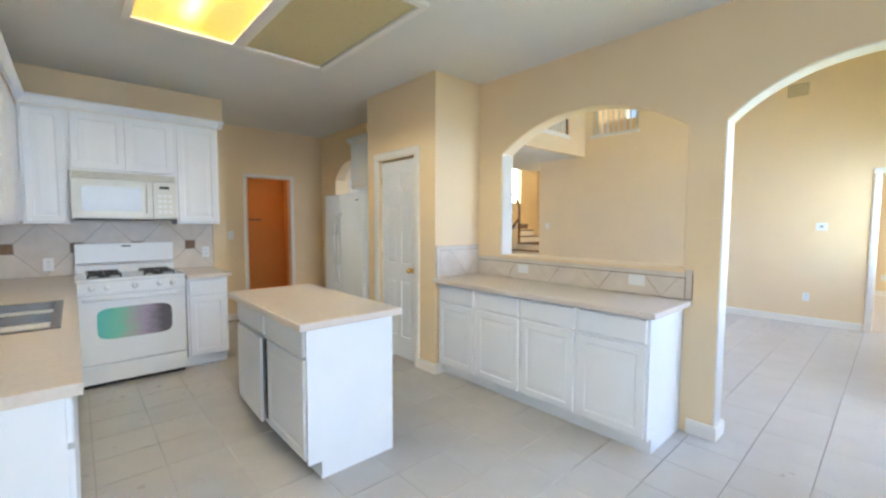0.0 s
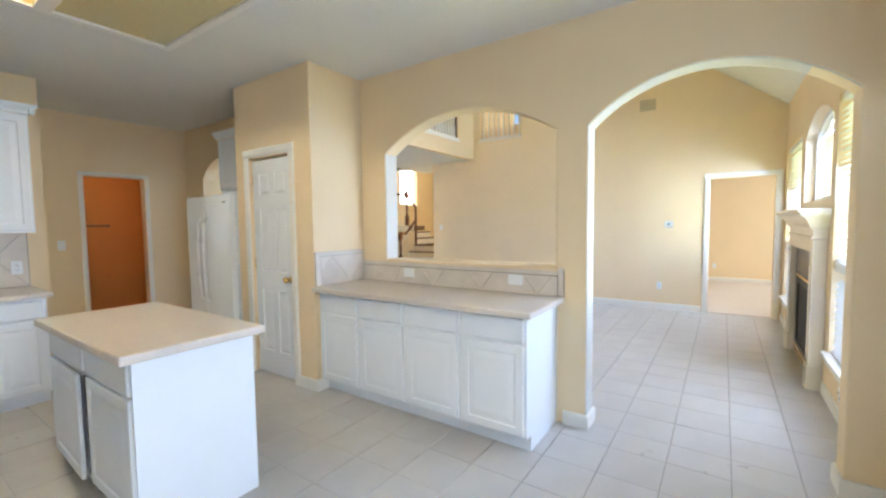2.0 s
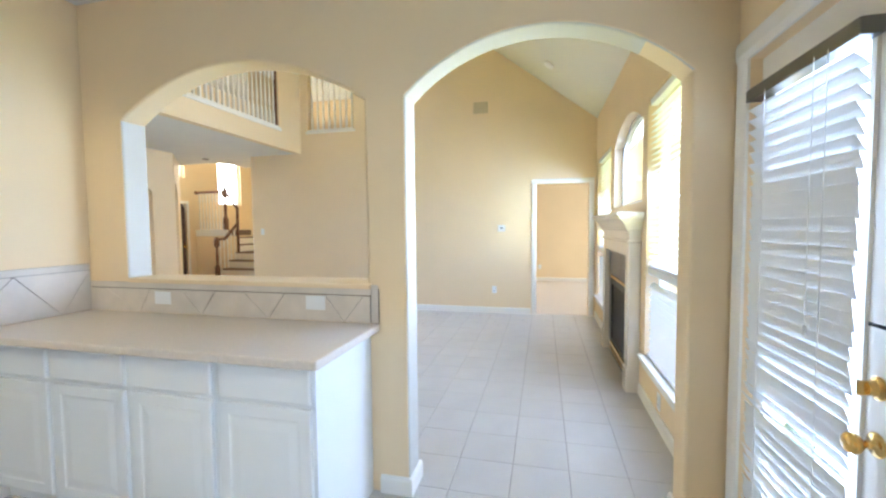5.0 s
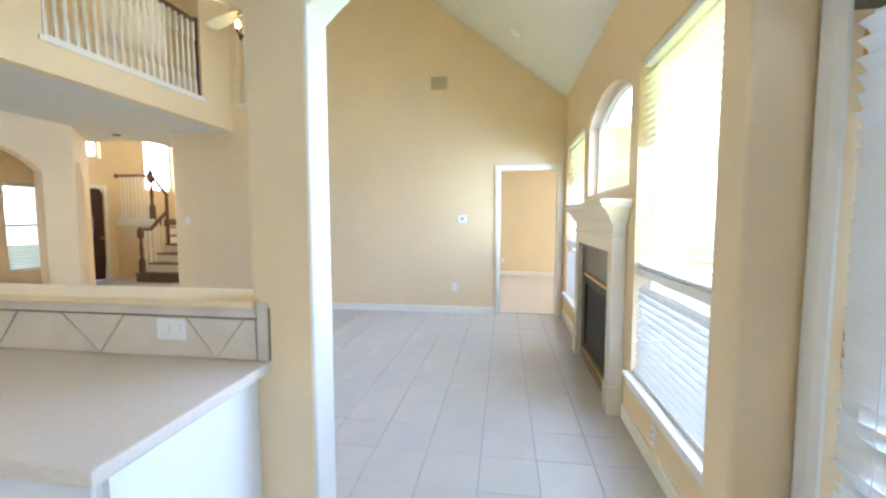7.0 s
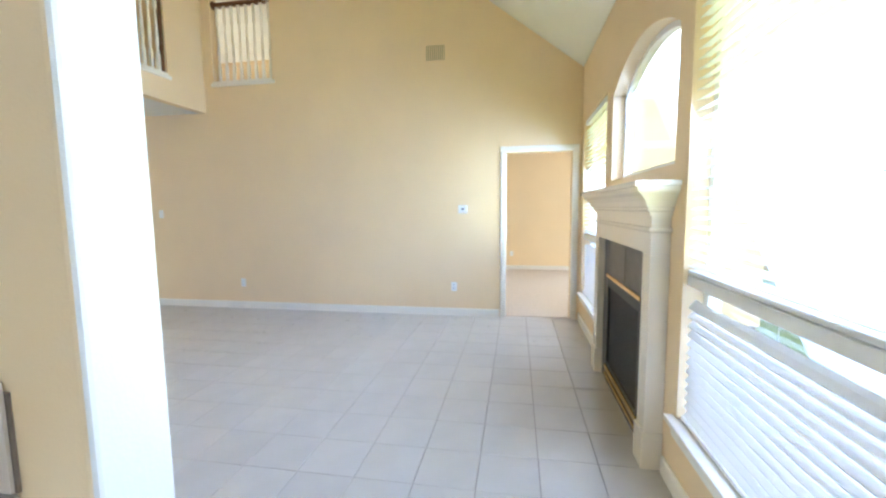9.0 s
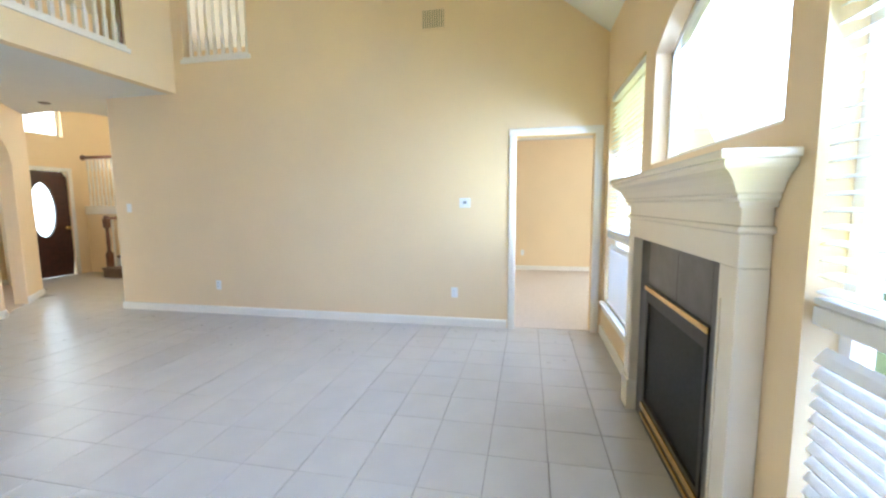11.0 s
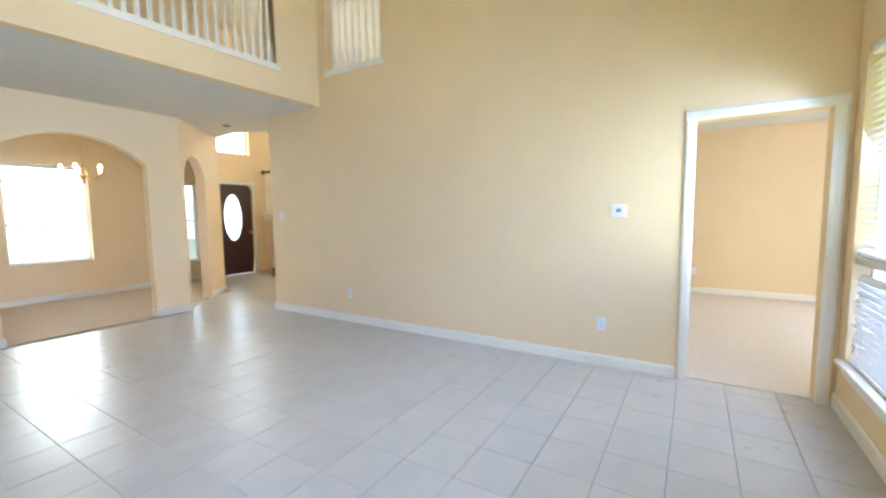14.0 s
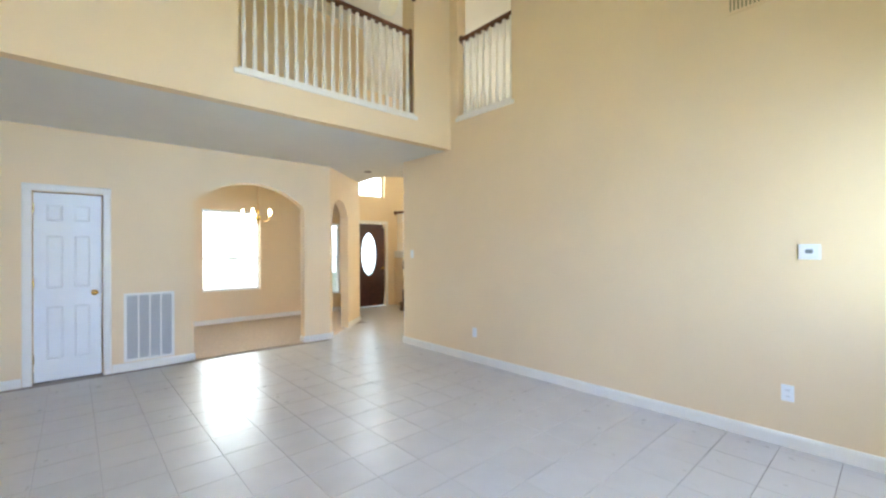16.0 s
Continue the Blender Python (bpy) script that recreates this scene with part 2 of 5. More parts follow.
wm.materials.append(M_DAYLIT_REVEAL)
wall_west = wall("wall_west", (0.0, WIN_Y), (0.0, DIN_Y), 0.15, CEIL + 0.2)
wall_stove = wall("wall_stove", (1.93, 9.71), (0.0, 9.71), -1.07, CEIL + 0.2)
wall_back = wall("wall_back", (PASS_X, BACK_Y), (1.93, BACK_Y), -0.12, CEIL + 0.2, [(PASS_X - 3.16, PASS_X - 2.53, 0, 2.05, 0)])
# pantry box
wall_pantry = wall("wall_pantry", (3.10, 8.57), (3.10, 7.43), 0.11, CEIL + 0.05, [(8.57 - 8.35, 8.57 - 7.73, 0, 2.05, 0)])
wall_pantry_side = wall("wall_pantry_side", (3.21, 7.43), (PASS_X, 7.43), 0.11, CEIL + 0.05)
wall_pantry_end = wall("wall_pantry_end", (3.21, 8.44), (PASS_X, 8.44), 0.11, CEIL + 0.05)
# powder room behind the kitchen
powder = structure("wall_powder", boxes((2.2, 12.6, 0, 3.7, 12.7, 2.6), (2.1, 11.04, 0, 2.2, 12.7, 2.6), (3.7, 11.04, 0, 3.8, 12.7, 2.6)), M_BATH, "orange painted powder room walls", "wall")
structure("ceiling_powder", boxes((2.1, 11.04, 2.6, 3.8, 12.7, 2.7)), M_CEIL, "white powder room ceiling", "ceiling")
# added out of view so that no light leaks round the closet door
structure("wall_closet_light_block", boxes((3.68, 11.6, 0, 4.8, 11.7, 2.74), (3.58, DIN_Y + 0.18, 0, 3.68, 11.7, 2.74)), M_WALL, "unseen peach walls added to block light behind the closet door", "wall")
# long wall of the great room, with the bedroom doorway and the opening to the upper stair hall
wall_far = wall("wall_far", (FAR_X + 0.14, WIN_Y), (FAR_X + 0.14, 9.93), 0.14, [(0, 3.0), (3.10, HIGH), (9.93 - WIN_Y, HIGH)],
                [(3.995 - WIN_Y, 4.775 - WIN_Y, 0, 2.05, 0), (7.855 - WIN_Y, 8.735 - WIN_Y, 3.105, 4.98, 0)])
# bedroom beyond
for side, r in (("east", (12.4, 1.9, 0, 12.5, 7.5, 2.6)), ("north", (8.455, 7.5, 0, 12.5, 7.6, 2.6)), ("west", (8.29, 1.9, 0, 8.43, 3.73, 2.6))):
    structure("wall_bedroom_" + side, boxes(r), M_WALL, "peach bedroom wall", "wall")
# opening added out of view for the bedroom fill lamp
wall("wall_bedroom_south", (12.4, 2.0), (8.43, 2.0), 0.1, 2.6, [(0.8, 3.0, 0.6, 2.2, 0)], label="peach bedroom wall with an added window opening")
structure("ceiling_bedroom", boxes((8.43, 1.9, 2.6, 12.5, 7.6, 2.7)), M_CEIL, "white bedroom ceiling", "ceiling")
# dining wall, angled wall, foyer
wall_dining = wall("wall_dining", (3.68, DIN_Y), (7.62, DIN_Y), 0.14, LOFT + 0.02,
                   [(4.27 - 3.68, 4.84 - 3.68, 0, 2.04, 0), (5.735 - 3.68, 7.20 - 3.68, 0, 2.03, 0.31)])
wall_angled = wall("wall_angled", (7.62, DIN_Y), (8.82, DIN_Y + 1.13), 0.14, LOFT + 0.6, [(0.09, 0.92, 0, 1.97, 0.29)])
wall_foyer = wall("wall_foyer", (8.82, DIN_Y + 1.13), (9.46, FRONT_Y), 0.12, HIGH)
wall_front = wall("wall_front", (4.8, FRONT_Y), (13.6, FRONT_Y), 0.16, HIGH,
                  [(6.385 - 4.8, 7.435 - 4.8, 0.62, 2.20, 0), (8.6 - 4.8, 9.25 - 4.8, 0.40, 2.03, 0), (9.57 - 4.8, 10.49 - 4.8, 0, 2.06, 0), (9.60 - 4.8, 10.475 - 4.8, 2.72, 3.27, 0), (11.6 - 4.8, 12.5 - 4.8, 2.08, 3.7, 0)])
structure("wall_dining_west", boxes((4.8, DIN_Y + 0.14, 0, 4.95, FRONT_Y, 2.8)), M_WALL, "peach dining room wall", "wall")
structure("wall_stair_east", boxes((13.5, 7.6, 0, 13.6, FRONT_Y, 3.75), (13.5, 7.6, 5.05, 13.6, FRONT_Y, HIGH), (13.5, 7.6, 3.75, 13.6, 7.9, 5.05), (13.5, 10.4, 3.75, 13.6, FRONT_Y, 5.05), (9.9, 7.7, 3.04, 10.0, 9.83, 3.72)), M_WALL, "peach stair hall wall", "wall")
structure("wall_stair_south", boxes((8.44, 9.85, 0, 13.5, 9.93, 3.04), (8.44, 7.6, 3.04, 13.5, 7.7, HIGH)), M_WALL, "peach stair hall wall", "wall")
bm = bmesh.new()
outline = [(4.8, DIN_Y + 0.01), (7.63, DIN_Y + 0.01), (8.80, DIN_Y + 1.13), (9.43, FRONT_Y), (4.8, FRONT_Y)]
lo, hi = ([bm.verts.new((x, y, z)) for x, y in outline] for z in (2.74, 2.84))
bm.faces.new(lo)
bm.faces.new(hi)
for i in range(5):
    bm.faces.new((lo[i], lo[(i + 1) % 5], hi[(i + 1) % 5], hi[i]))
structure("ceiling_dining", bm, M_CEIL, "white dining room ceiling", "ceiling")
structure("ceiling_high", boxes((3.6, 7.0, HIGH, 13.6, 13.86, HIGH + 0.1)), M_CEIL, "white high ceiling over loft and foyer", "ceiling")
structure("ceiling_kitchen", holed(bmesh.new(), (-0.15, 3.73, PASS_X, DIN_Y + 0.2), (0.975, 6.645, 1.595, 8.005), CEIL, CEIL + 0.1), M_CEIL, "white kitchen ceiling", "ceiling")
bm = bmesh.new()
q = [bm.verts.new(p) for p in ((3.6, 3.73, 2.885), (8.5, 3.73, 2.885), (8.5, 6.99, 5.35), (3.6, 6.99, 5.35), (3.6, 3.73, 3.02), (8.5, 3.73, 3.02), (8.5, 6.99, 5.49), (3.6, 6.99, 5.49))]
for f in ((0, 1, 2, 3), (7, 6, 5, 4), (0, 4, 5, 1), (1, 5, 6, 2), (2, 6, 7, 3), (3, 7, 4, 0)):
    bm.faces.new([q[i] for i in f])
structure("ceiling_vault", bm, M_CEIL, "white sloped vaulted ceiling", "ceiling")
# loft slab, with its front wall and openings above
bm = bmesh.new()
top = [(PASS_X + PASS_T, 8.994), (FAR_X, 8.994), (FAR_X, 9.932), (9.48, 9.932), (9.48, 11.03), (9.20, 10.94), (8.98, 10.96), (8.79, 11.10), (8.71, 11.30), (8.72, 11.50), (8.79, 12.02), (7.62, DIN_Y), (PASS_X + PASS_T, DIN_Y)]
lo = [bm.verts.new((x, y, LOFT)) for x, y in top]
hi = [bm.verts.new((x, y, 3.02)) for x, y in top]
bm.faces.new(lo)
bm.faces.new(hi)
for i in range(len(top)):
    bm.faces.new((lo[i], lo[(i + 1) % len(top)], hi[(i + 1) % len(top)], hi[i]))
structure("ceiling_loft_soffit", bm, M_CEIL, "white flat soffit under the loft", "ceiling")
wall_loft = wall("wall_loft", (PASS_X + PASS_T, 8.88), (FAR_X, 8.88), 0.114, HIGH, [(5.70 - 3.84, 7.705 - 3.84, 3.04, 4.98, 0)], z0=LOFT)
wall("wall_loft_back", (3.84, 11.3), (8.5, 11.3), 0.1, HIGH, [(5.35 - 3.84, 6.33 - 3.84, 3.85, 5.0, 0)], z0=3.04, label="peach loft back wall")

# ---------- floors ----------
structure("floor_bedroom", boxes((8.36, 1.9, -0.10, 12.5, 3.729, -0.006)), M_GROUT, "concrete bedroom floor slab under the carpet", "floor")
floor = structure("floor", boxes((-0.15, 3.73, -0.10, 13.6, 13.86, -0.006)), M_GROUT, "grey-brown grouted floor bed", "floor")
structure("floor_carpet_dining", boxes((4.95, DIN_Y + 0.02, -0.006, 7.62, FRONT_Y, 0.006)), M_CARPET, "tan dining room carpet", "carpet")
bm = bmesh.new()
lo = [bm.verts.new((x, y, z)) for z in (-0.006, 0.006) for x, y in ((7.62, DIN_Y + 0.05), (8.78, DIN_Y + 1.16), (9.44, FRONT_Y), (7.62, FRONT_Y))]
bm.faces.new(lo[:4])
bm.faces.new(lo[4:])
for i in range(4):
    bm.faces.new((lo[i], lo[(i + 1) % 4], lo[4 + (i + 1) % 4], lo[4 + i]))
structure("floor_carpet_dining_corner", bm, M_CARPET, "tan dining room carpet", "carpet")
structure("ground", boxes((-300, -300, -0.5, 300, 300, -0.25)), M_GRASS, "green lawn", "lawn")

# light through the openings
SKY, LAWN = (0.44, 0.60, 1.0), (0.91, 0.91, 0.14)
window_light("near_window_light", 4.58, 3.66, 1.36, 1.2, 1.95, (0, 1, -0.46), 101, SKY, 140)
window_light("near_lawn_light", 4.58, 3.665, 1.36, 1.2, 1.95, (0, 1, 1.1), 32, LAWN, 125)
window_light("arch_window_light", 6.05, 3.66, 2.0, 1.35, 0.75, (0, 1, -0.46), 44, SKY, 140)
window_light("far_window_light", 7.56, 3.66, 1.36, 1.2, 1.95, (0, 1, -0.46), 74, SKY, 140)
window_light("far_lawn_light", 7.56, 3.665, 1.36, 1.2, 1.95, (0, 1, 1.1), 24, LAWN, 125)
window_light("nook_window_light", 1.35, 3.80, 1.35, 1.9, 1.75, (0, 1, 0), 27)
window_light("door_light", 3.16, 3.66, 1.1, 0.7, 1.8, (0, 1, 0), 44)
# fill lamp in an added, unseen opening, to brighten the bedroom
window_light("bedroom_fill_light", 10.5, 1.88, 1.4, 2.1, 1.5, (0, 1, 0), 68, (0.92, 0.92, 0.88))
window_light("dining_window_light", 6.91, 13.84, 1.4, 1.0, 1.6, (0, -1, 0), 76, (0.93, 0.93, 0.82))
window_light("stair_window_light", 12.05, 13.84, 2.9, 0.9, 1.5, (0, -1, 0), 105, (0.93, 0.93, 0.82))
window_light("transom_light", 10.04, 13.84, 2.99, 0.75, 0.5, (0, -1, 0), 55, (0.93, 0.93, 0.82))
window_light("loft_window_light", 5.84, 11.45, 4.4, 0.95, 1.1, (0, -1, 0), 8, LAWN)
window_light("upper_hall_light", 13.65, 9.15, 4.4, 2.4, 1.25, (-1, 0, 0), 20, (0.94, 0.92, 0.64))


# ---------- outdoors ----------
M_HAZE = glow("bright_hazy_sky", (0.86, 0.94, 1.0), 3.4)
structure("backdrop_back", boxes((-250, -14.1, -0.25, 290, -14.0, 160)), M_HAZE, "bright hazy sky behind the back yard", "sky")
structure("backdrop_front", boxes((-40, 34, -0.25, 60, 34.1, 70)), glow("hazy_street_sky", (0.90, 0.95, 1.0), 2.6), "bright hazy sky in front of the house", "sky")
fence = thing("fence", 5, -1.6, -0.25, "weathered grey wooden privacy fence on the lawn", "fence")
for i in range(60):
    x = -3.0 + i * 0.3
    part("board", boxes((x, -1.62, -0.25, x + 0.288, -1.60, 1.55)), M_FENCE, fence)
for z in (0.1, 1.2):
    part("rail", boxes((-3, -1.60, z, 15, -1.56, z + 0.09)), M_FENCE, fence)


# ---------- trim ----------
BASE = [(0, 0), (0.016, 0), (0.016, 0.075), (0.010, 0.092), (0, 0.095)]


def baseboard(rows):
    for a, b, out in rows:
        bm = bmesh.new()
        sweep(bm, BASE, (*a, 0), (*b, 0), (*out, 0))
        structure("baseboard", bm, M_TRIM, "white moulded baseboard along the wall", "baseboard")


PX, PX2 = PASS_X, PASS_X + PASS_T
baseboard([
    ((PX, 5.34), (PX, 5.50), (-1, 0)), ((PX - 0.016, 5.34), (PX2 + 0.016, 5.34), (0, -1)), ((PX2, 5.34), (PX2, 9.55), (1, 0)),
    ((PX, WIN_Y), (PX, 4.06), (-1, 0)), ((PX - 0.016, 4.06), (PX2 + 0.016, 4.06), (0, 1)), ((PX2, WIN_Y), (PX2, 4.06), (1, 0)), ((PX2, 10.45), (PX2, DIN_Y), (1, 0)),
    ((PX2, WIN_Y), (5.33, WIN_Y), (0, 1)), ((6.83, WIN_Y), (FAR_X, WIN_Y), (0, 1)),
    ((FAR_X, 4.86), (FAR_X, 9.93), (-1, 0)), ((FAR_X - 0.016, 9.93), (FAR_X + 0.15, 9.93), (0, 1)),
    ((3.84, DIN_Y), (4.19, DIN_Y), (0, -1)), ((4.92, DIN_Y), (5.735, DIN_Y), (0, -1)), ((7.20, DIN_Y), (7.63, DIN_Y), (0, -1)),
    ((7.20, DIN_Y - 0.016), (7.20, DIN_Y + 0.14), (-1, 0)), ((5.735, DIN_Y - 0.016), (5.735, DIN_Y + 0.14), (1, 0)),
    ((7.62, DIN_Y), (7.686, DIN_Y + 0.062), (0.685, -0.728)), ((8.29, DIN_Y + 0.631), (8.82, DIN_Y + 1.13), (0.685, -0.728)), ((8.82, DIN_Y + 1.13), (9.46, FRONT_Y), (0.925, -0.38)),
    ((4.95, FRONT_Y), (9.46, FRONT_Y), (0, -1)),
    ((3.10, 7.43), (3.10, 7.655), (-1, 0)), ((3.10, 8.425), (3.10, 8.57), (-1, 0)), ((3.084, 7.43), (3.24, 7.43), (0, -1)),
    ((1.93, 9.8), (1.93, BACK_Y), (1, 0)), ((1.93, BACK_Y), (2.47, BACK_Y), (0, -1)), ((3.22, BACK_Y), (PX, BACK_Y), (0, -1)),
    ((PX, 9.6), (PX, 9.55), (-1, 0)), ((12.4, 2.0), (12.4, 7.5), (-1, 0)), ((8.43, 7.5), (12.4, 7.5), (0, -1)),
    ((0, WIN_Y), (0, 6.2), (1, 0)), ((0, WIN_Y), (2.74, WIN_Y), (0, 1)),
])


def casing(name, a, b, z, out, label, w=0.075, t=0.018):
    """A flat door casing with a bead: two legs and a head round the opening a to b (x, y), on the side out."""
    a, b, out = Vector((*a, 0)), Vector((*b, 0)), Vector((*out, 0))
    way = (b - a).normalized()
    prof = [(0, 0), (0, w), (t * 0.6, w), (t, w * 0.8), (t, w * 0.3), (t * 0.55, 0)]
    bm = bmesh.new()
    sweep(bm, prof, a, a + Vector((0, 0, z)), out, -way)
    sweep(bm, prof, b, b + Vector((0, 0, z)), out, way)
    sweep(bm, prof, a - way * w + Vector((0, 0, z)), b + way * w + Vector((0, 0, z)), out, (0, 0, 1))
    return structure(name, bm, M_TRIM, label, "door casing")


casing("trim_pantry", (3.10, 8.35), (3.10, 7.73), 2.06, (-1, 0), "white moulded casing round the pantry door")
casing("trim_bedroom", (FAR_X, 4.775), (FAR_X, 3.995), 2.05, (-1, 0), "white moulded casing round the open bedroom doorway")
casing("trim_closet", (4.84, DIN_Y), (4.27, DIN_Y), 2.04, (0, -1), "white moulded casing round the closet door")
casing("trim_powder", (3.16, BACK_Y), (2.53, BACK_Y), 2.05, (0, -1), "white moulded casing round the powder room doorway", w=0.05)
casing("trim_patio", (2.83, WIN_Y), (3.58, WIN_Y), 2.04, (0, 1), "white moulded casing round the patio door", w=0.09)
casing("trim_front", (9.57, FRONT_Y), (10.49, FRONT_Y), 2.06, (0, -1), "white casing round the front door", w=0.07)


# ---------- doors ----------
def knob(parent, at, axis, name="door_knob"):
    bm = bmesh.new()
    lathe(bm, [(0.001, 0), (0.032, 0), (0.032, 0.004), (0.026, 0.008), (0.011, 0.012), (0.010, 0.030), (0.018, 0.036), (0.027, 0.046), (0.028, 0.056), (0.022, 0.066), (0.004, 0.069)], at, axis, 20)
    return smooth(part(name, bm, M_BRASS, parent, "polished brass knob"))


def panel_door(name, w, h, label, knob_side=1, z=0.012):
    """A six-panel slab door, w wide along x, facing -y at y = 0, standing on z; the raised panels are parts."""
    d = thing(name, 0, 0, 0, label, "door")
    st = 0.1 * w / 0.61
    mid = 0.085 * w / 0.61
    pw = (w - 2 * st - mid) / 2
    rows = [(0.22, 0.80), (0.98, 1.56), (1.70, h - 0.12)]
    cols = [st, st + pw + mid]
    bm = bmesh.new()
    box(bm, 0, 0.012, z, w, 0.036, z + h)
    zs = [0] + [v for r in rows for v in r] + [h]
    for i in range(0, len(zs), 2):
        box(bm, 0, 0, z + zs[i], w, 0.012, z + zs[i + 1])
    for a, b in rows:
        for x0, x1 in ((0, st), (st + pw, st + pw + mid), (w - st, w)):
            box(bm, x0, 0, z + a, x1, 0.012, z + b)
    part("slab", bm, M_CAB, d)
    for a, b in rows:
        for c in cols:
            bm = bmesh.new()
            g = 0.028
            lo = [bm.verts.new(p) for p in ((c + 0.006, 0.0119, z + a + 0.006), (c + pw - 0.006, 0.0119, z + a + 0.006), (c + pw - 0.006, 0.0119, z + b - 0.006), (c + 0.006, 0.0119, z + b - 0.006))]
            hi = [bm.verts.new(p) for p in ((c + g, 0.002, z + a + g), (c + pw - g, 0.002, z + a + g), (c + pw - g, 0.002, z + b - g), (c + g, 0.002, z + b - g))]
            for i in range(4):
                bm.faces.new((lo[i], lo[(i + 1) % 4], hi[(i + 1) % 4], hi[i]))
            bm.faces.new(hi)
            bm.faces.new(list(reversed(lo)))
            part("panel", bm, M_CAB, d)
    knob(d, (w - 0.06 if knob_side > 0 else 0.06, 0.0, z + 0.92), (0, -1, 0))
    for hz in (0.2, 1.0, 1.8):
        part("hinge", boxes((-0.004 if knob_side > 0 else w - 0.004, -0.004, z + hz, 0.004 if knob_side > 0 else w + 0.004, 0.01, z + hz + 0.09)), M_BRASS, d)
    return d


pantry_door = panel_door("pantry_door", 0.60, 2.02, "closed white six-panel pantry door with brass knob")
pantry_door.matrix_basis = pose(3.13, 8.34, 0, 0, 0, -90)
closet_door = panel_door("closet_door", 0.55, 2.01, "closed white six-panel closet door with brass knob", z=0.018)
closet_door.matrix_basis = pose(4.28, DIN_Y + 0.03, 0, 0, 0, 0)

# dark wooden front door with an oval light
front_door = thing("front_door", 10.03, FRONT_Y + 0.05, 0, "dark mahogany front door with bright oval glass", "door")
bm = bmesh.new()
W0, W1, H1, cx, cz, ra, rb = 9.575, 10.485, 2.05, 10.03, 1.305, 0.215, 0.52
N = 40
ring_in, ring_out = [], []
for i in range(N):
    a = 2 * math.pi * i / N
    ca, sa = math.cos(a), math.sin(a)
    k = min((0.455 / abs(ca)) if abs(ca) > 1e-6 else 9, ((H1 - cz if sa > 0 else cz - 0.01) / abs(sa)) if abs(sa) > 1e-6 else 9)
    ring_in.append((cx + ra * ca, cz + rb * sa))
    ring_out.append((cx + k * ca, cz + k * sa))
ring_out[:] = [(min(W1, max(W0, x)), z) for x, z in ring_out]
vi = [[bm.verts.new((x, y, z)) for x, z in ring_in] for y in (FRONT_Y + 0.04, FRONT_Y + 0.085)]
vo = [[bm.verts.new((x, y, z)) for x, z in ring_out] for y in (FRONT_Y + 0.04, FRONT_Y + 0.085)]
for i in range(N):
    j = (i + 1) % N
    bm.faces.new((vi[0][i], vi[0][j], vo[0][j], vo[0][i]))
    bm.faces.new((vi[1][i], vo[1][i], vo[1][j], vi[1][j]))
    bm.faces.new((vi[0][i], vi[1][i], vi[1][j], vi[0][j]))
    bm.faces.new((vo[0][i], vo[0][j], vo[1][j], vo[1][i]))
part("slab", bm, M_DOORW, front_door)
bm = bmesh.new()
for i in range(N):
    a, b = 2 * math.pi * i / N, 2 * math.pi * (i + 1) / N
    rod(bm, (cx + (ra + .01) * math.cos(a), FRONT_Y + 0.036, cz + (rb + .01) * math.sin(a)), (cx + (ra + .01) * math.cos(b), FRONT_Y + 0.036, cz + (rb + .01) * math.sin(b)), 0.012, seg=6)
part("oval_moulding", bm, M_DOORW, front_door)
bm = bmesh.new()
a, b = [[bm.verts.new((cx + ra * math.cos(2 * math.pi * i / N), y, cz + rb * math.sin(2 * math.pi * i / N))) for i in range(N)] for y in (FRONT_Y + 0.058, FRONT_Y + 0.064)]
bm.faces.new(a)
bm.faces.new(b)
for i in range(N):
    bm.faces.new((a[i], a[(i + 1) % N], b[(i + 1) % N], b[i]))
pane = part("oval_glass", bm, glass("frosted_glass", (1, 1, 1), 0.25), front_door, "frosted oval glass")
pane.visible_shadow = False
knob(front_door, (10.42, FRONT_Y + 0.04, 0.95), (0, -1, 0))


# ---------- windows and blinds ----------
def slat(bm, x0, x1, y, z, tilt, depth=0.048):
    c, s = math.cos(tilt) * depth / 2, math.sin(tilt) * depth / 2
    v = [bm.verts.new(p) for p in ((x0, y - c, z - s), (x1, y - c, z - s), (x1, y, z + 0.003), (x0, y, z + 0.003), (x1, y + c, z + s), (x0, y + c, z + s))]
    w = [bm.verts.new(p.co - Vector((0, 0, 0.0025))) for p in v]
    for q in ((v[0], v[1], v[2], v[3]), (v[3], v[2], v[4], v[5]), (w[3], w[2], w[1], w[0]), (w[5], w[4], w[2], w[3]),
              (v[0], w[0], w[1], v[1]), (v[5], v[4], w[4], w[5]), (v[0], v[3], w[3], w[0]), (v[3], v[5], w[5], w[3]), (v[1], w[1], w[2], v[2]), (v[2], w[2], w[4], v[4])):
        bm.faces.new(q)


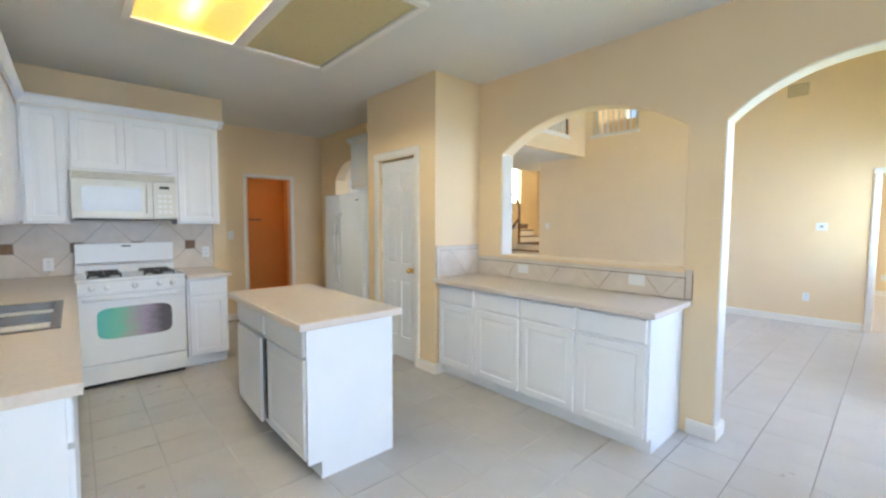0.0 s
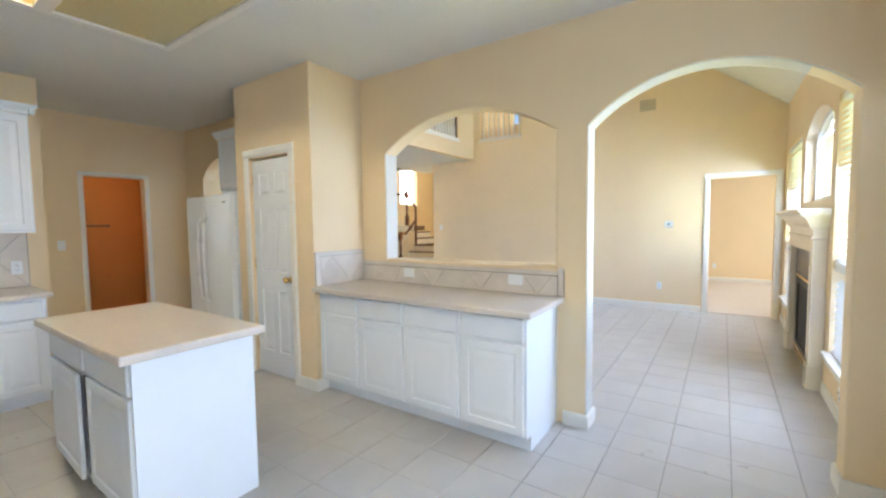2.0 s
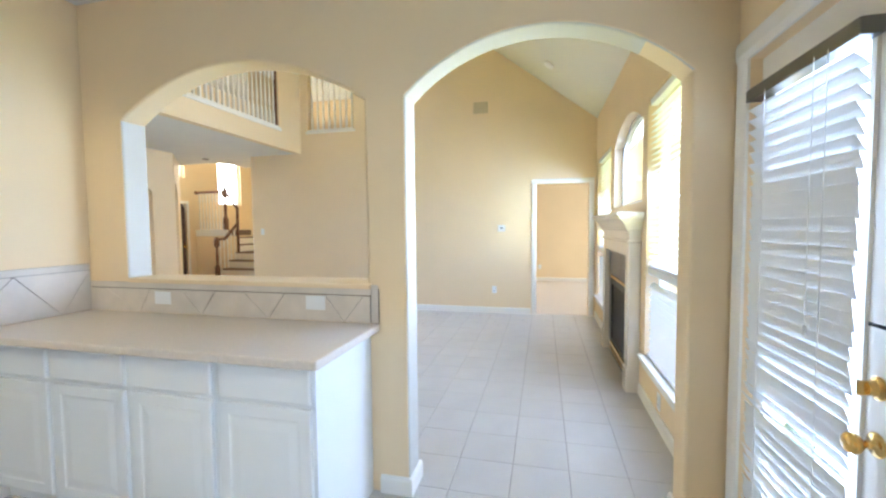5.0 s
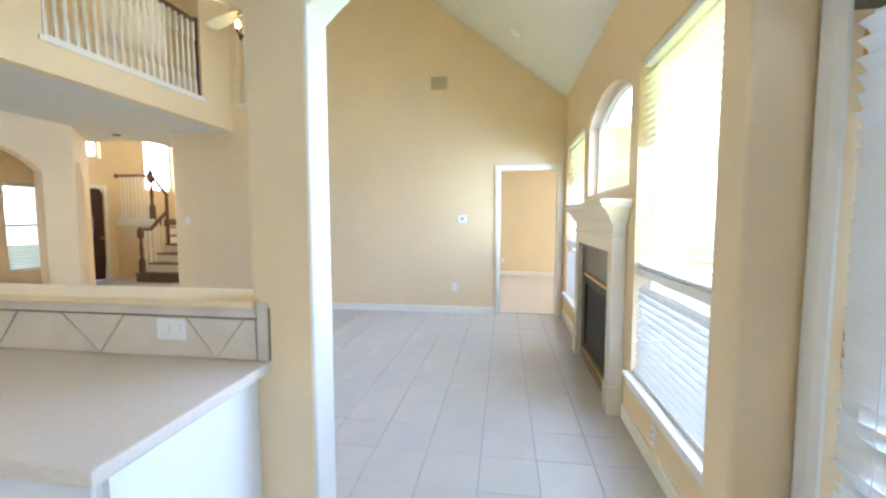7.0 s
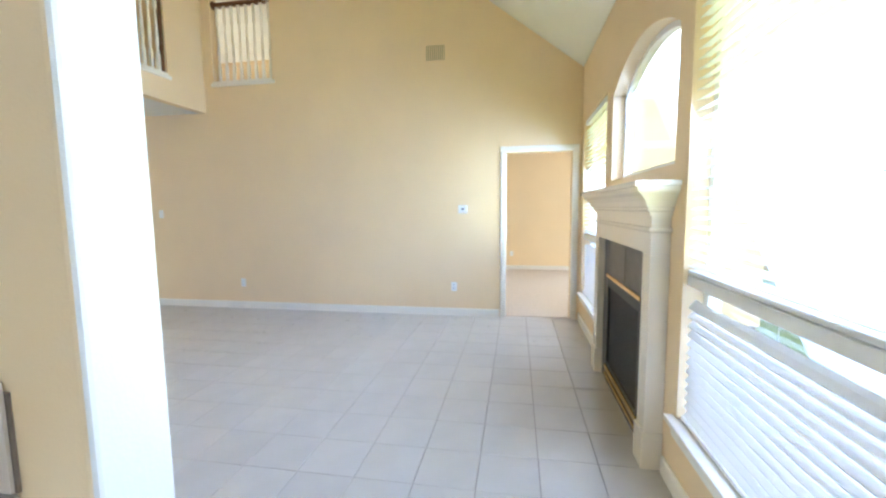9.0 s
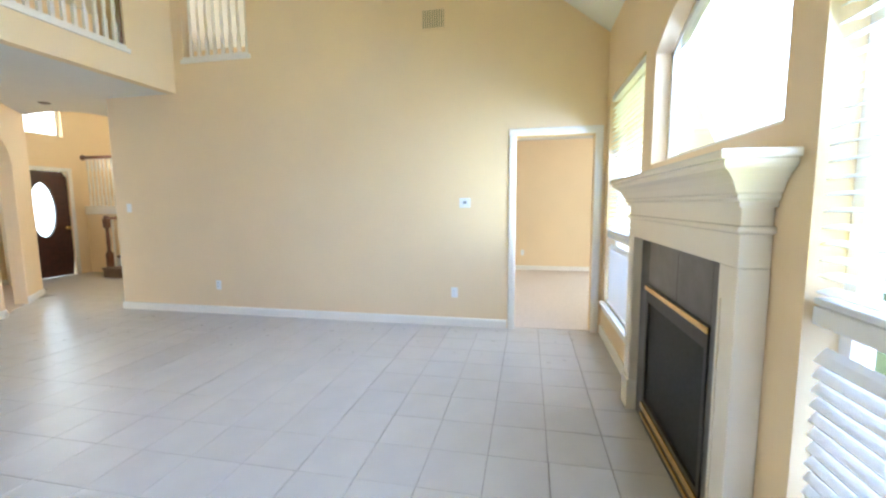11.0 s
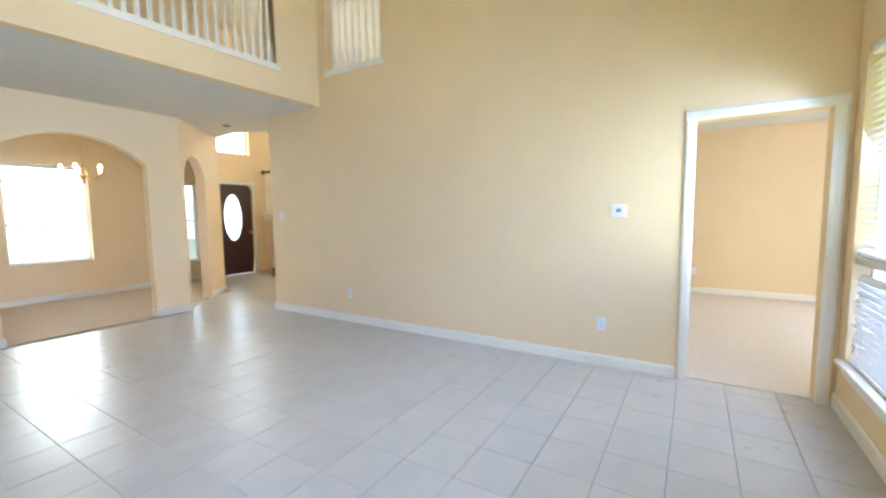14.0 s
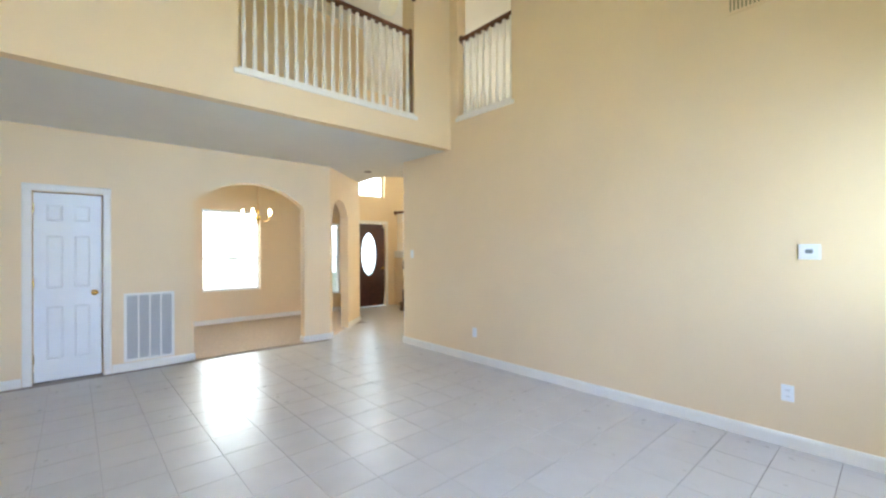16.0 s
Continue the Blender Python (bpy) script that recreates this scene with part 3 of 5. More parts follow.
def blind(name, x0, x1, y, z0, z1, tilt_of, label, sign=1, pitch=0.043, drop=0.0):
    b = thing(name, (x0 + x1) / 2, y, z0, label, "window blind")
    part("headrail", boxes((x0, y - 0.025, z1 - 0.05, x1, y + 0.025, z1), bevel=0.004), M_BLIND, b)
    part("bottom_rail", boxes((x0, y - 0.024, z0, x1, y + 0.024, z0 + 0.018), bevel=0.004), M_BLIND, b)
    n = int((z1 - 0.07 - z0 - 0.03) / pitch)
    for i in range(n):
        z = z0 + 0.04 + i * pitch
        bm = bmesh.new()
        slat(bm, x0 + 0.004, x1 - 0.004, y, z, sign * tilt_of(z), 0.048)
        part("slat", bm, M_BLIND, b)
    for x in (x0 + 0.12, (x0 + x1) / 2, x1 - 0.12):
        bm = bmesh.new()
        rod(bm, (x, y + sign * 0.026, z0 + 0.01), (x, y + sign * 0.026, z1 - 0.04), 0.0012, seg=5)
        part("ladder_cord", bm, M_BLIND, b)
    return b


def window(name, x0, x1, z0, z1, y, side, mid, label):
    """A white sash window set in the outer part of its opening; side: +1 when the room lies on +y."""
    w = thing(name, (x0 + x1) / 2, y, z0, label, "window")
    tagged(w, kind="structure")
    f = 0.045
    part("window_frame", boxes((x0, y - 0.03, z0, x0 + f, y + 0.03, z1), (x1 - f, y - 0.03, z0, x1, y + 0.03, z1), (x0 + f, y - 0.03, z1 - f, x1 - f, y + 0.03, z1), (x0 + f, y - 0.03, z0, x1 - f, y + 0.03, z0 + f)), M_TRIM, w)
    spans = [(z0 + f, z1 - f)]
    if mid:
        part("meeting_rail", boxes((x0 + f, y - 0.025, mid - 0.03, x1 - f, y + 0.025, mid + 0.03)), M_TRIM, w)
        spans = [(z0 + f, mid - 0.03), (mid + 0.03, z1 - f)]
    for a, b in spans:
        p = part("pane", boxes((x0 + f, y - 0.003, a, x1 - f, y + 0.003, b)), M_GLASS, w, "clear glass pane")
        p.visible_shadow = False
    return w


YW = WIN_Y - 0.12
window("window_1", 3.982, 5.188, 0.372, 2.358, YW, 1, 1.05, "white double-hung window with blinds")
window("window_2", 6.962, 8.158, 0.372, 2.358, YW, 1, 1.05, "white double-hung window with blinds")
window("window_3", 6.387, 7.433, 0.622, 2.198, FRONT_Y + 0.12, -1, 1.25, "white dining room window with blinds")
window("window_4", 8.602, 9.248, 0.402, 2.028, FRONT_Y + 0.12, -1, 1.25, "white narrow dining room window with blinds")
window("window_5", 11.602, 12.498, 2.082, 3.698, FRONT_Y + 0.12, -1, 0, "tall bright stair window")
window("window_6", 9.602, 10.473, 2.722, 3.268, FRONT_Y + 0.12, -1, 0, "bright transom window over the front door")
window("window_8", 0.352, 2.348, 0.452, 2.248, YW, 1, 0, "wide white breakfast nook window")
# added out of view, only to go with the bedroom fill lamp
window("window_bedroom_added", 9.402, 11.598, 0.602, 2.198, 1.95, 1, 0, "unseen added window that lets light into the bedroom")
window("window_10", 5.352, 6.328, 3.852, 4.998, 11.37, -1, 0, "white loft window")
# arched window over the mantel
arch_window = thing("window_7", 6.045, YW, 1.59, "arched white window over the mantel", "window")
tagged(arch_window, kind="structure")
half, rise, spring = 0.69, 0.187, 2.252
rad = (half * half + rise * rise) / (2 * rise)


def arch_z(x, inset=0.0):
    return spring + rise - rad + math.sqrt(max(0, (rad - inset) ** 2 - (x - 6.045) ** 2))


bm = bmesh.new()
xs = [6.045 + half * (-1 + 2 * i / 24) for i in range(25)]
for a, b in zip(xs, xs[1:]):
    q = [bm.verts.new((x, y, z)) for y in (YW - 0.03, YW + 0.03) for x, z in ((a, arch_z(a)), (b, arch_z(b)), (b, arch_z(b, 0.035)), (a, arch_z(a, 0.035)))]
    for f in ((0, 1, 2, 3), (7, 6, 5, 4), (3, 2, 6, 7), (0, 4, 5, 1)):
        bm.faces.new([q[i] for i in f])
box(bm, 6.045 - half, YW - 0.03, 1.592, 6.045 - half + 0.035, YW + 0.03, spring)
box(bm, 6.045 + half - 0.035, YW - 0.03, 1.592, 6.045 + half, YW + 0.03, spring)
box(bm, 6.045 - half + 0.035, YW - 0.03, 1.592, 6.045 + half - 0.05, YW + 0.03, 1.63)
part("window_frame", bm, M_TRIM, arch_window)
bm = bmesh.new()
loops = [[bm.verts.new((x, y, arch_z(x, 0.03))) for x in xs] + [bm.verts.new((6.045 + half, y, 1.61)), bm.verts.new((6.045 - half, y, 1.61))] for y in (YW - 0.003, YW + 0.003)]
for q in loops:
    bm.faces.new(q)
for i in range(len(loops[0])):
    j = (i + 1) % len(loops[0])
    bm.faces.new((loops[0][i], loops[0][j], loops[1][j], loops[1][i]))
part("pane", bm, M_GLASS, arch_window, "clear glass pane").visible_shadow = False

# sills
for i, (x0, x1) in enumerate(((3.94, 5.24), (6.92, 8.20))):
    bm = boxes((x0, WIN_Y - 0.085, 0.342, x1, WIN_Y + 0.045, 0.3705), bevel=0.008)
    box(bm, x0 + 0.03, WIN_Y + 0.001, 0.28, x1 - 0.03, WIN_Y + 0.016, 0.342)
    structure("window_sill", bm, M_TRIM, "white window sill with apron", "window sill")


def lower_closed(z):
    return radians(18) if z > 1.07 else radians(58)


YB = WIN_Y - 0.035
blind("window_blind", 4.0, 5.17, YB, 1.075, 2.35, lambda z: radians(12), "open white slatted blind over the upper sash", sign=-1)
blind("window_blind", 4.0, 5.17, YB, 0.38, 1.07, lambda z: radians(52), "nearly closed white slatted blind over the lower sash", sign=-1)
blind("window_blind", 6.98, 8.14, YB, 1.075, 2.35, lambda z: radians(12), "open white slatted blind over the upper sash", sign=-1)
blind("window_blind", 6.98, 8.14, YB, 0.38, 1.07, lambda z: radians(52), "nearly closed white slatted blind over the lower sash", sign=-1)
blind("window_blind", 6.40, 7.42, FRONT_Y + 0.05, 0.64, 2.19, lambda z: radians(10), "open white slatted dining room blind")
blind("window_blind", 8.62, 9.23, FRONT_Y + 0.05, 0.42, 2.02, lambda z: radians(30), "half-closed white slatted dining room blind")

# patio door with its own blind
patio = thing("patio_door", 3.165, WIN_Y - 0.06, 0, "closed white glazed patio door with brass hardware", "door")
D0, D1 = 2.842, 3.568
part("slab", boxes((D0, WIN_Y - 0.08, 0.015, D0 + 0.15, WIN_Y - 0.036, 2.03), (D1 - 0.10, WIN_Y - 0.08, 0.015, D1, WIN_Y - 0.036, 2.03),
                   (D0 + 0.15, WIN_Y - 0.08, 1.90, D1 - 0.10, WIN_Y - 0.036, 2.03), (D0 + 0.15, WIN_Y - 0.08, 0.015, D1 - 0.10, WIN_Y - 0.036, 0.26)), M_TRIM, patio)
part("pane", boxes((D0 + 0.15, WIN_Y - 0.06, 0.26, D1 - 0.10, WIN_Y - 0.054, 1.90)), M_GLASS, patio, "clear glass pane").visible_shadow = False
part("glazing_bead", boxes((D0 + 0.145, WIN_Y - 0.036, 0.25, D0 + 0.165, WIN_Y - 0.026, 1.91), (D1 - 0.115, WIN_Y - 0.036, 0.25, D1 - 0.095, WIN_Y - 0.026, 1.91),
                           (D0 + 0.165, WIN_Y - 0.036, 0.25, D1 - 0.115, WIN_Y - 0.026, 0.27)), M_TRIM, patio)
knob(patio, (D0 + 0.10, WIN_Y - 0.036, 0.84), (0, 1, 0))
bm = bmesh.new()
lathe(bm, [(0.001, 0), (0.03, 0), (0.03, 0.006), (0.02, 0.012), (0.018, 0.03), (0.002, 0.032)], (D0 + 0.10, WIN_Y - 0.036, 0.985), (0, 1, 0))
box(bm, D0 + 0.095, WIN_Y - 0.006, 0.967, D0 + 0.105, WIN_Y + 0.012, 1.003)
part("deadbolt", bm, M_BRASS, patio, "polished brass deadbolt")
part("weather_strip", boxes((D0 - 0.006, WIN_Y - 0.05, 1.135, D0 + 0.15, WIN_Y - 0.034, 1.145)), M_DARK, patio)
for hz in (0.25, 1.0, 1.75):
    part("hinge", boxes((D1 - 0.006, WIN_Y - 0.04, hz, D1 + 0.006, WIN_Y - 0.022, hz + 0.1)), M_BRASS, patio)
random.seed(5)
db = thing("door_blind", 3.2, WIN_Y - 0.0, 0.2, "white slatted blind with uneven slats hung on the patio door", "window blind")
part("headrail", boxes((2.955, WIN_Y - 0.024, 1.86, 3.54, WIN_Y + 0.03, 1.905), bevel=0.004), M_STEEL, db, "grey metal headrail")
part("bottom_rail", boxes((2.985, WIN_Y - 0.02, 0.215, 3.52, WIN_Y + 0.026, 0.235), bevel=0.004), M_BLIND, db)
for i in range(38):
    z = 0.26 + i * 0.042
    bm = bmesh.new()
    t = radians(81) if z < 1.5 else radians(81 - 50 * (z - 1.5) / 0.38)
    t += radians(random.uniform(-3, 3)) - (radians(12) if random.random() < 0.12 else 0)
    if z < 0.8 and random.random() < 0.35:
        t -= radians(13)
    slat(bm, 2.98 + random.uniform(-0.006, 0.006), 3.535, WIN_Y + 0.003, z, t, 0.051)
    part("slat", bm, M_BLIND, db)
for x in (3.07, 3.40):
    bm = bmesh.new()
    rod(bm, (x, WIN_Y + 0.03, 0.23), (x, WIN_Y + 0.03, 1.87), 0.0014, seg=5)
    part("ladder_cord", bm, M_BLIND, db)
bm = bmesh.new()
rod(bm, (3.12, WIN_Y + 0.036, 1.10), (3.12, WIN_Y + 0.036, 1.87), 0.0012, seg=5)
lathe(bm, [(0.001, -0.03), (0.007, -0.025), (0.004, 0.0), (0.001, 0.002)], (3.12, WIN_Y + 0.036, 1.10), seg=8)
part("pull_cord", bm, M_BLIND, db)


# ---------- fireplace ----------
fp = thing("fireplace_mantel", 6.03, WIN_Y, 0, "cream painted wooden fireplace mantel with moulded shelf", "fireplace")
FY = WIN_Y + 0.095
X0, X1 = 5.345, 6.81
for x0, x1 in ((X0, X0 + 0.145), (X1 - 0.145, X1)):
    part("plinth", boxes((x0, WIN_Y + 0.002, 0.0, x1, FY + 0.012, 0.20), bevel=0.004), M_MANTEL, fp)
    bm = bmesh.new()
    box(bm, x0 + 0.008, WIN_Y + 0.002, 0.20, x1 - 0.008, FY, 1.14, bevel=0.003)
    pil = part("pilaster", bm, M_MANTEL, fp)
    for k in ((0.112,) if x0 == X0 else (0.033,)):
        part("bead", boxes((x0 + k - 0.005, FY, 0.24, x0 + k + 0.005, FY + 0.005, 1.02), bevel=0.002), M_MANTEL, pil)
part("frieze", boxes((X0 + 0.01, WIN_Y + 0.002, 1.14, X1 - 0.01, FY, 1.36), bevel=0.003), M_MANTEL, fp)
CROWN = [(0, 0), (0.014, 0), (0.014, 0.018), (0.026, 0.028), (0.026, 0.040), (0.034, 0.046), (0.047, 0.075), (0.067, 0.10), (0.092, 0.118), (0.098, 0.13), (0.098, 0.142), (0, 0.142)]


def ring_moulding(bm, prof, z, x0, x1, y0, y1):
    """A moulding round three sides of a block that stands against y0: mitred at the corners."""
    rows = []
    for o, u in prof:
        rows.append([bm.verts.new(p) for p in ((x0 - o, y0, z + u), (x0 - o, y1 + o, z + u), (x1 + o, y1 + o, z + u), (x1 + o, y0, z + u))])
    n = len(rows)
    for i in range(n):
        a, b = rows[i], rows[(i + 1) % n]
        for k in range(3):
            bm.faces.new((a[k], a[k + 1], b[k + 1], b[k]))
    return bm


part("crown_moulding", ring_moulding(bmesh.new(), CROWN, 1.335, X0 + 0.008, X1 - 0.008, WIN_Y + 0.002, FY), M_MANTEL, fp)
part("neck_moulding", ring_moulding(bmesh.new(), [(0, 0), (0.012, 0.004), (0.016, 0.014), (0.012, 0.024), (0, 0.028)], 1.25, X0 + 0.008, X1 - 0.008, WIN_Y + 0.002, FY), M_MANTEL, fp)
part("shelf", boxes((X0 - 0.108, WIN_Y + 0.002, 1.477, X1 + 0.108, FY + 0.115, 1.505), bevel=0.006), M_MANTEL, fp)
surround = thing("fireplace_surround", 6.03, WIN_Y, 0, "dark slate tile surround round the firebox", "fireplace surround")
SY = WIN_Y + 0.045
for r in ((X0 + 0.145, 0, X0 + 0.30, 1.14), (X1 - 0.30, 0, X1 - 0.145, 1.14), (X0 + 0.302, 0.865, 6.028, 1.14), (6.032, 0.865, X1 - 0.302, 1.14)):
    part("tile", boxes((r[0], WIN_Y + 0.002, r[1], r[2], SY, r[3]), bevel=0.0015), M_SLATE, surround)
insert = thing("gas_fireplace", 6.03, WIN_Y, 0, "black glass-fronted gas fireplace with brass trim bars", "fireplace")
I0, I1 = X0 + 0.302, X1 - 0.302
part("frame", boxes((I0, WIN_Y + 0.002, 0.004, I0 + 0.03, SY + 0.006, 0.862), (I1 - 0.03, WIN_Y + 0.002, 0.004, I1, SY + 0.006, 0.862), (I0 + 0.03, WIN_Y + 0.002, 0.765, I1 - 0.03, SY + 0.006, 0.862),
                    (I0 + 0.03, WIN_Y + 0.002, 0.004, I1 - 0.03, SY + 0.006, 0.16)), M_BLACK, insert)
M_FIREGLASS = material("black_fire_screen", (0.010, 0.010, 0.011), 0.55, spec=0.25)
part("glass_front", boxes((I0 + 0.03, WIN_Y + 0.002, 0.16, I1 - 0.03, SY - 0.008, 0.765)), M_FIREGLASS, insert, "dark glass front")
part("top_trim", boxes((I0 - 0.01, SY + 0.006, 0.835, I1 + 0.01, SY + 0.016, 0.862), bevel=0.003), M_BRASS, insert, "brass trim bar")
part("bottom_trim", boxes((I0, SY + 0.006, 0.10, I1, SY + 0.018, 0.135), (I0, SY + 0.006, 0.05, I1, SY + 0.018, 0.07), bevel=0.003), M_BRASS, insert, "brass trim bar")


# ---------- wall fittings ----------
def plate(name, x, y, z, out, label, category, w=0.072, h=0.115, kind="outlet"):
    """A wall plate on the face whose outward way is out."""
    p = thing(name, x, y, z, label, category)
    o = Vector((*out, 0))
    s = Vector((-o.y, o.x, 0))

    def slab(n, a0, a1, b0, b1, d0, d1, mat):
        c = [Vector((x, y, z)) + s * a + Vector((0, 0, b)) + o * d for a in (a0, a1) for b in (b0, b1) for d in (d0, d1)]
        lo = Vector([min(v[i] for v in c) for i in range(3)])
        hi = Vector([max(v[i] for v in c) for i in range(3)])
        part(n, boxes((*lo, *hi), bevel=0.0015), mat, p)

    slab("plate", -w / 2, w / 2, -h / 2, h / 2, 0.0005, 0.006, M_PLASTIC)
    if kind == "outlet":
        for zz in (-0.021, 0.021):
            slab("socket", -0.017, 0.017, zz - 0.014, zz + 0.014, 0.0062, 0.009, M_PLASTIC)
            slab("slot", -0.008, -0.005, zz - 0.005, zz + 0.006, 0.0092, 0.0096, M_DARK)
            slab("slot", 0.005, 0.008, zz - 0.005, zz + 0.006, 0.0092, 0.0096, M_DARK)
    elif kind == "blank":
        for a in (-0.021, 0.021):
            slab("socket", a - 0.014, a + 0.014, -0.017, 0.017, 0.0062, 0.008, M_PLASTIC)
    elif kind == "switch":
        for k in range(max(1, round(w / 0.06))):
            a = (k - (max(1, round(w / 0.06)) - 1) / 2) * 0.046
            slab("toggle", a - 0.005, a + 0.005, -0.004, 0.012, 0.0062, 0.016, M_PLASTIC)
    else:
        slab("cover", -w * 0.42, w * 0.42, -h * 0.4, h * 0.4, 0.0062, 0.022, M_PLASTIC)
        slab("display", -w * 0.16, w * 0.16, -h * 0.1, h * 0.16, 0.0222, 0.0235, material("grey_display", (0.22, 0.25, 0.27), 0.2))
    return p


plate("thermostat", FAR_X, 5.315, 1.368, (-1, 0), "white wall thermostat with small grey display", "thermostat", 0.12, 0.105, "thermostat")
plate("outlet", FAR_X, 5.435, 0.378, (-1, 0), "white duplex outlet on the long wall", "outlet")
plate("outlet", FAR_X, 8.455, 0.365, (-1, 0), "white duplex outlet on the long wall", "outlet")
plate("light_switch", FAR_X, 9.72, 1.34, (-1, 0), "white switch plate near the hall corner", "switch", kind="switch")
plate("outlet", 12.4, 4.75, 0.36, (-1, 0), "white duplex outlet on the bedroom wall", "outlet")
plate("outlet", 4.75, WIN_Y, 0.18, (0, 1), "white duplex outlet under the window", "outlet")
vent = thing("return_vent", FAR_X, 5.645, 3.270, "beige painted wall register with slats", "vent")
part("frame", boxes((FAR_X - 0.008, 5.505, 3.170, FAR_X - 0.0005, 5.785, 3.195), (FAR_X - 0.008, 5.505, 3.375, FAR_X - 0.0005, 5.785, 3.400), (FAR_X - 0.008, 5.505, 3.195, FAR_X - 0.0005, 5.530, 3.375), (FAR_X - 0.008, 5.760, 3.195, FAR_X - 0.0005, 5.785, 3.375)), M_WALL, vent)
# olive backing colour stands in for the shade behind the slats
M_OLIVE = material("shadowed_register", (0.30, 0.26, 0.14), 0.7)
part("backing", boxes((FAR_X - 0.003, 5.530, 3.195, FAR_X - 0.0005, 5.760, 3.375)), M_OLIVE, vent)
for k in range(9):
    y = 5.537 + k * 0.025
    part("slat", boxes((FAR_X - 0.008, y, 3.195, FAR_X - 0.0032, y + 0.012, 3.375)), M_WALL, vent)
det = thing("smoke_detector", 7.4, 4.6, 3.48, "round white smoke detector on the sloped ceiling", "smoke detector")
bm = bmesh.new()
lathe(bm, [(0.001, 0), (0.055, 0.0), (0.065, 0.012), (0.065, 0.035)], (7.3, 4.62, 3.455), (0, -0.607, 0.795), 24)
smooth(part("body", bm, M_PLASTIC, det))
sv = thing("soffit_vent", 8.29, 10.90, LOFT, "small dark round vent in the loft soffit", "vent")
bm = bmesh.new()
lathe(bm, [(0.001, -0.012), (0.05, -0.012), (0.065, -0.0006)], (8.29, 10.90, LOFT), seg=20)
part("body", bm, material("dark_bronze", (0.10, 0.07, 0.05), 0.5), sv)
gf = thing("ceiling_fan", 6.30, 7.20, 3.2, "cream five-blade ceiling fan with small lit candle bulbs", "ceiling fan")
GX, GY, GZ = 6.30, 7.20, 3.44
bm = bmesh.new()
rod(bm, (GX, GY, GZ + 0.10), (GX, GY, HIGH), 0.014)
lathe(bm, [(0.02, -0.10), (0.06, -0.06), (0.075, 0.0)], (GX, GY, HIGH - 0.001), seg=18)
part("downrod", bm, M_BRASS, gf)
bm = bmesh.new()
lathe(bm, [(0.03, -0.10), (0.07, -0.08), (0.11, -0.04), (0.12, 0.03), (0.09, 0.08), (0.03, 0.12)], (GX, GY, GZ), seg=24)
smooth(part("motor", bm, M_BRASS, gf))
M_BLADE = material("cream_fan_blade", (0.80, 0.74, 0.58), 0.4, vary=0.04, scale=10)
for i in range(5):
    a = radians(-79 + 72 * i)
    ca, sa = math.cos(a), math.sin(a)
    bm = bmesh.new()
    pts = [(0.20, -0.05), (0.55, -0.068), (0.72, -0.066), (0.765, -0.04), (0.775, 0.0), (0.765, 0.04), (0.72, 0.066), (0.55, 0.068), (0.20, 0.05)]
    lo = [bm.verts.new((GX + u * ca - v * sa, GY + u * sa + v * ca, GZ + 0.01 + v * 0.2)) for u, v in pts]
    hi = [bm.verts.new(v.co + Vector((0, 0, 0.007))) for v in lo]
    bm.faces.new(list(reversed(lo)))
    bm.faces.new(hi)
    for k in range(len(pts)):
        bm.faces.new((lo[k], lo[(k + 1) % len(pts)], hi[(k + 1) % len(pts)], hi[k]))
    bl = part("blade", bm, M_BLADE, gf)
    bm = bmesh.new()
    rod(bm, (GX + 0.10 * ca, GY + 0.10 * sa, GZ), (GX + 0.24 * ca, GY + 0.24 * sa, GZ + 0.008), 0.012, seg=8)
    part("blade_iron", bm, M_BRASS, bl)
M_BULB = glow("warm_candle_bulb", (1.0, 0.80, 0.22), 110.0)
for i in range(4):
    a = radians(20 + 90 * i)
    x, y = GX + 0.13 * math.cos(a), GY + 0.13 * math.sin(a)
    bm = bmesh.new()
    rod(bm, (GX, GY, GZ - 0.10), (x, y, GZ - 0.24), 0.008, seg=8)
    rod(bm, (x, y, GZ - 0.24), (x, y, GZ - 0.20), 0.016, seg=10)
    arm = part("lamp_arm", bm, M_RAIL, gf)
    bm = bmesh.new()
    lathe(bm, [(0.008, 0), (0.02, 0.02), (0.022, 0.035), (0.012, 0.065), (0.001, 0.085)], (x, y, GZ - 0.1995), seg=12)
    smooth(part("bulb", bm, M_BULB, arm, "lit candle bulb"))
bv = thing("ceiling_fan", 9.6, 4.9, 2.59, "dark bronze ceiling fan blade in the bedroom", "ceiling fan")
part("blade", boxes((9.5, 5.0, 2.36, 10.2, 5.14, 2.372), bevel=0.003), M_RAIL, bv)
bm = bmesh.new()
rod(bm, (10.3, 5.07, 2.36), (10.3, 5.07, 2.6), 0.05)
part("motor", bm, M_RAIL, bv)


# ---------- kitchen ----------
def raised_front(bm, u0, u1, z0, z1, at, raised=True, t=0.018):
    """A cabinet front in local terms: u along, depth outward; at(u, d, z) gives the place."""
    e = 0.055
    if not raised or (u1 - u0) < 0.2 or (z1 - z0) < 0.2:
        rings = [(0, 0), (0, t * 0.7), (0.006, t), (0.012, t)]
    else:
        rings = [(0, 0), (0, t * 0.85), (0.004, t), (e - 0.006, t), (e, t * 0.74), (e + 0.010, t * 0.72), (e + 0.040, t * 0.92), (e + 0.046, t * 0.95)]
    rows = [[bm.verts.new(at(u, d, z)) for u, z in ((u0 + k, z0 + k), (u1 - k, z0 + k), (u1 - k, z1 - k), (u0 + k, z1 - k))] for k, d in rings]
    for a, b in zip(rows, rows[1:]):
        for i in range(4):
            bm.faces.new((a[i], a[(i + 1) % 4], b[(i + 1) % 4], b[i]))
    bm.faces.new(rows[-1])
    bm.faces.new(list(reversed(rows[0])))
    return bm


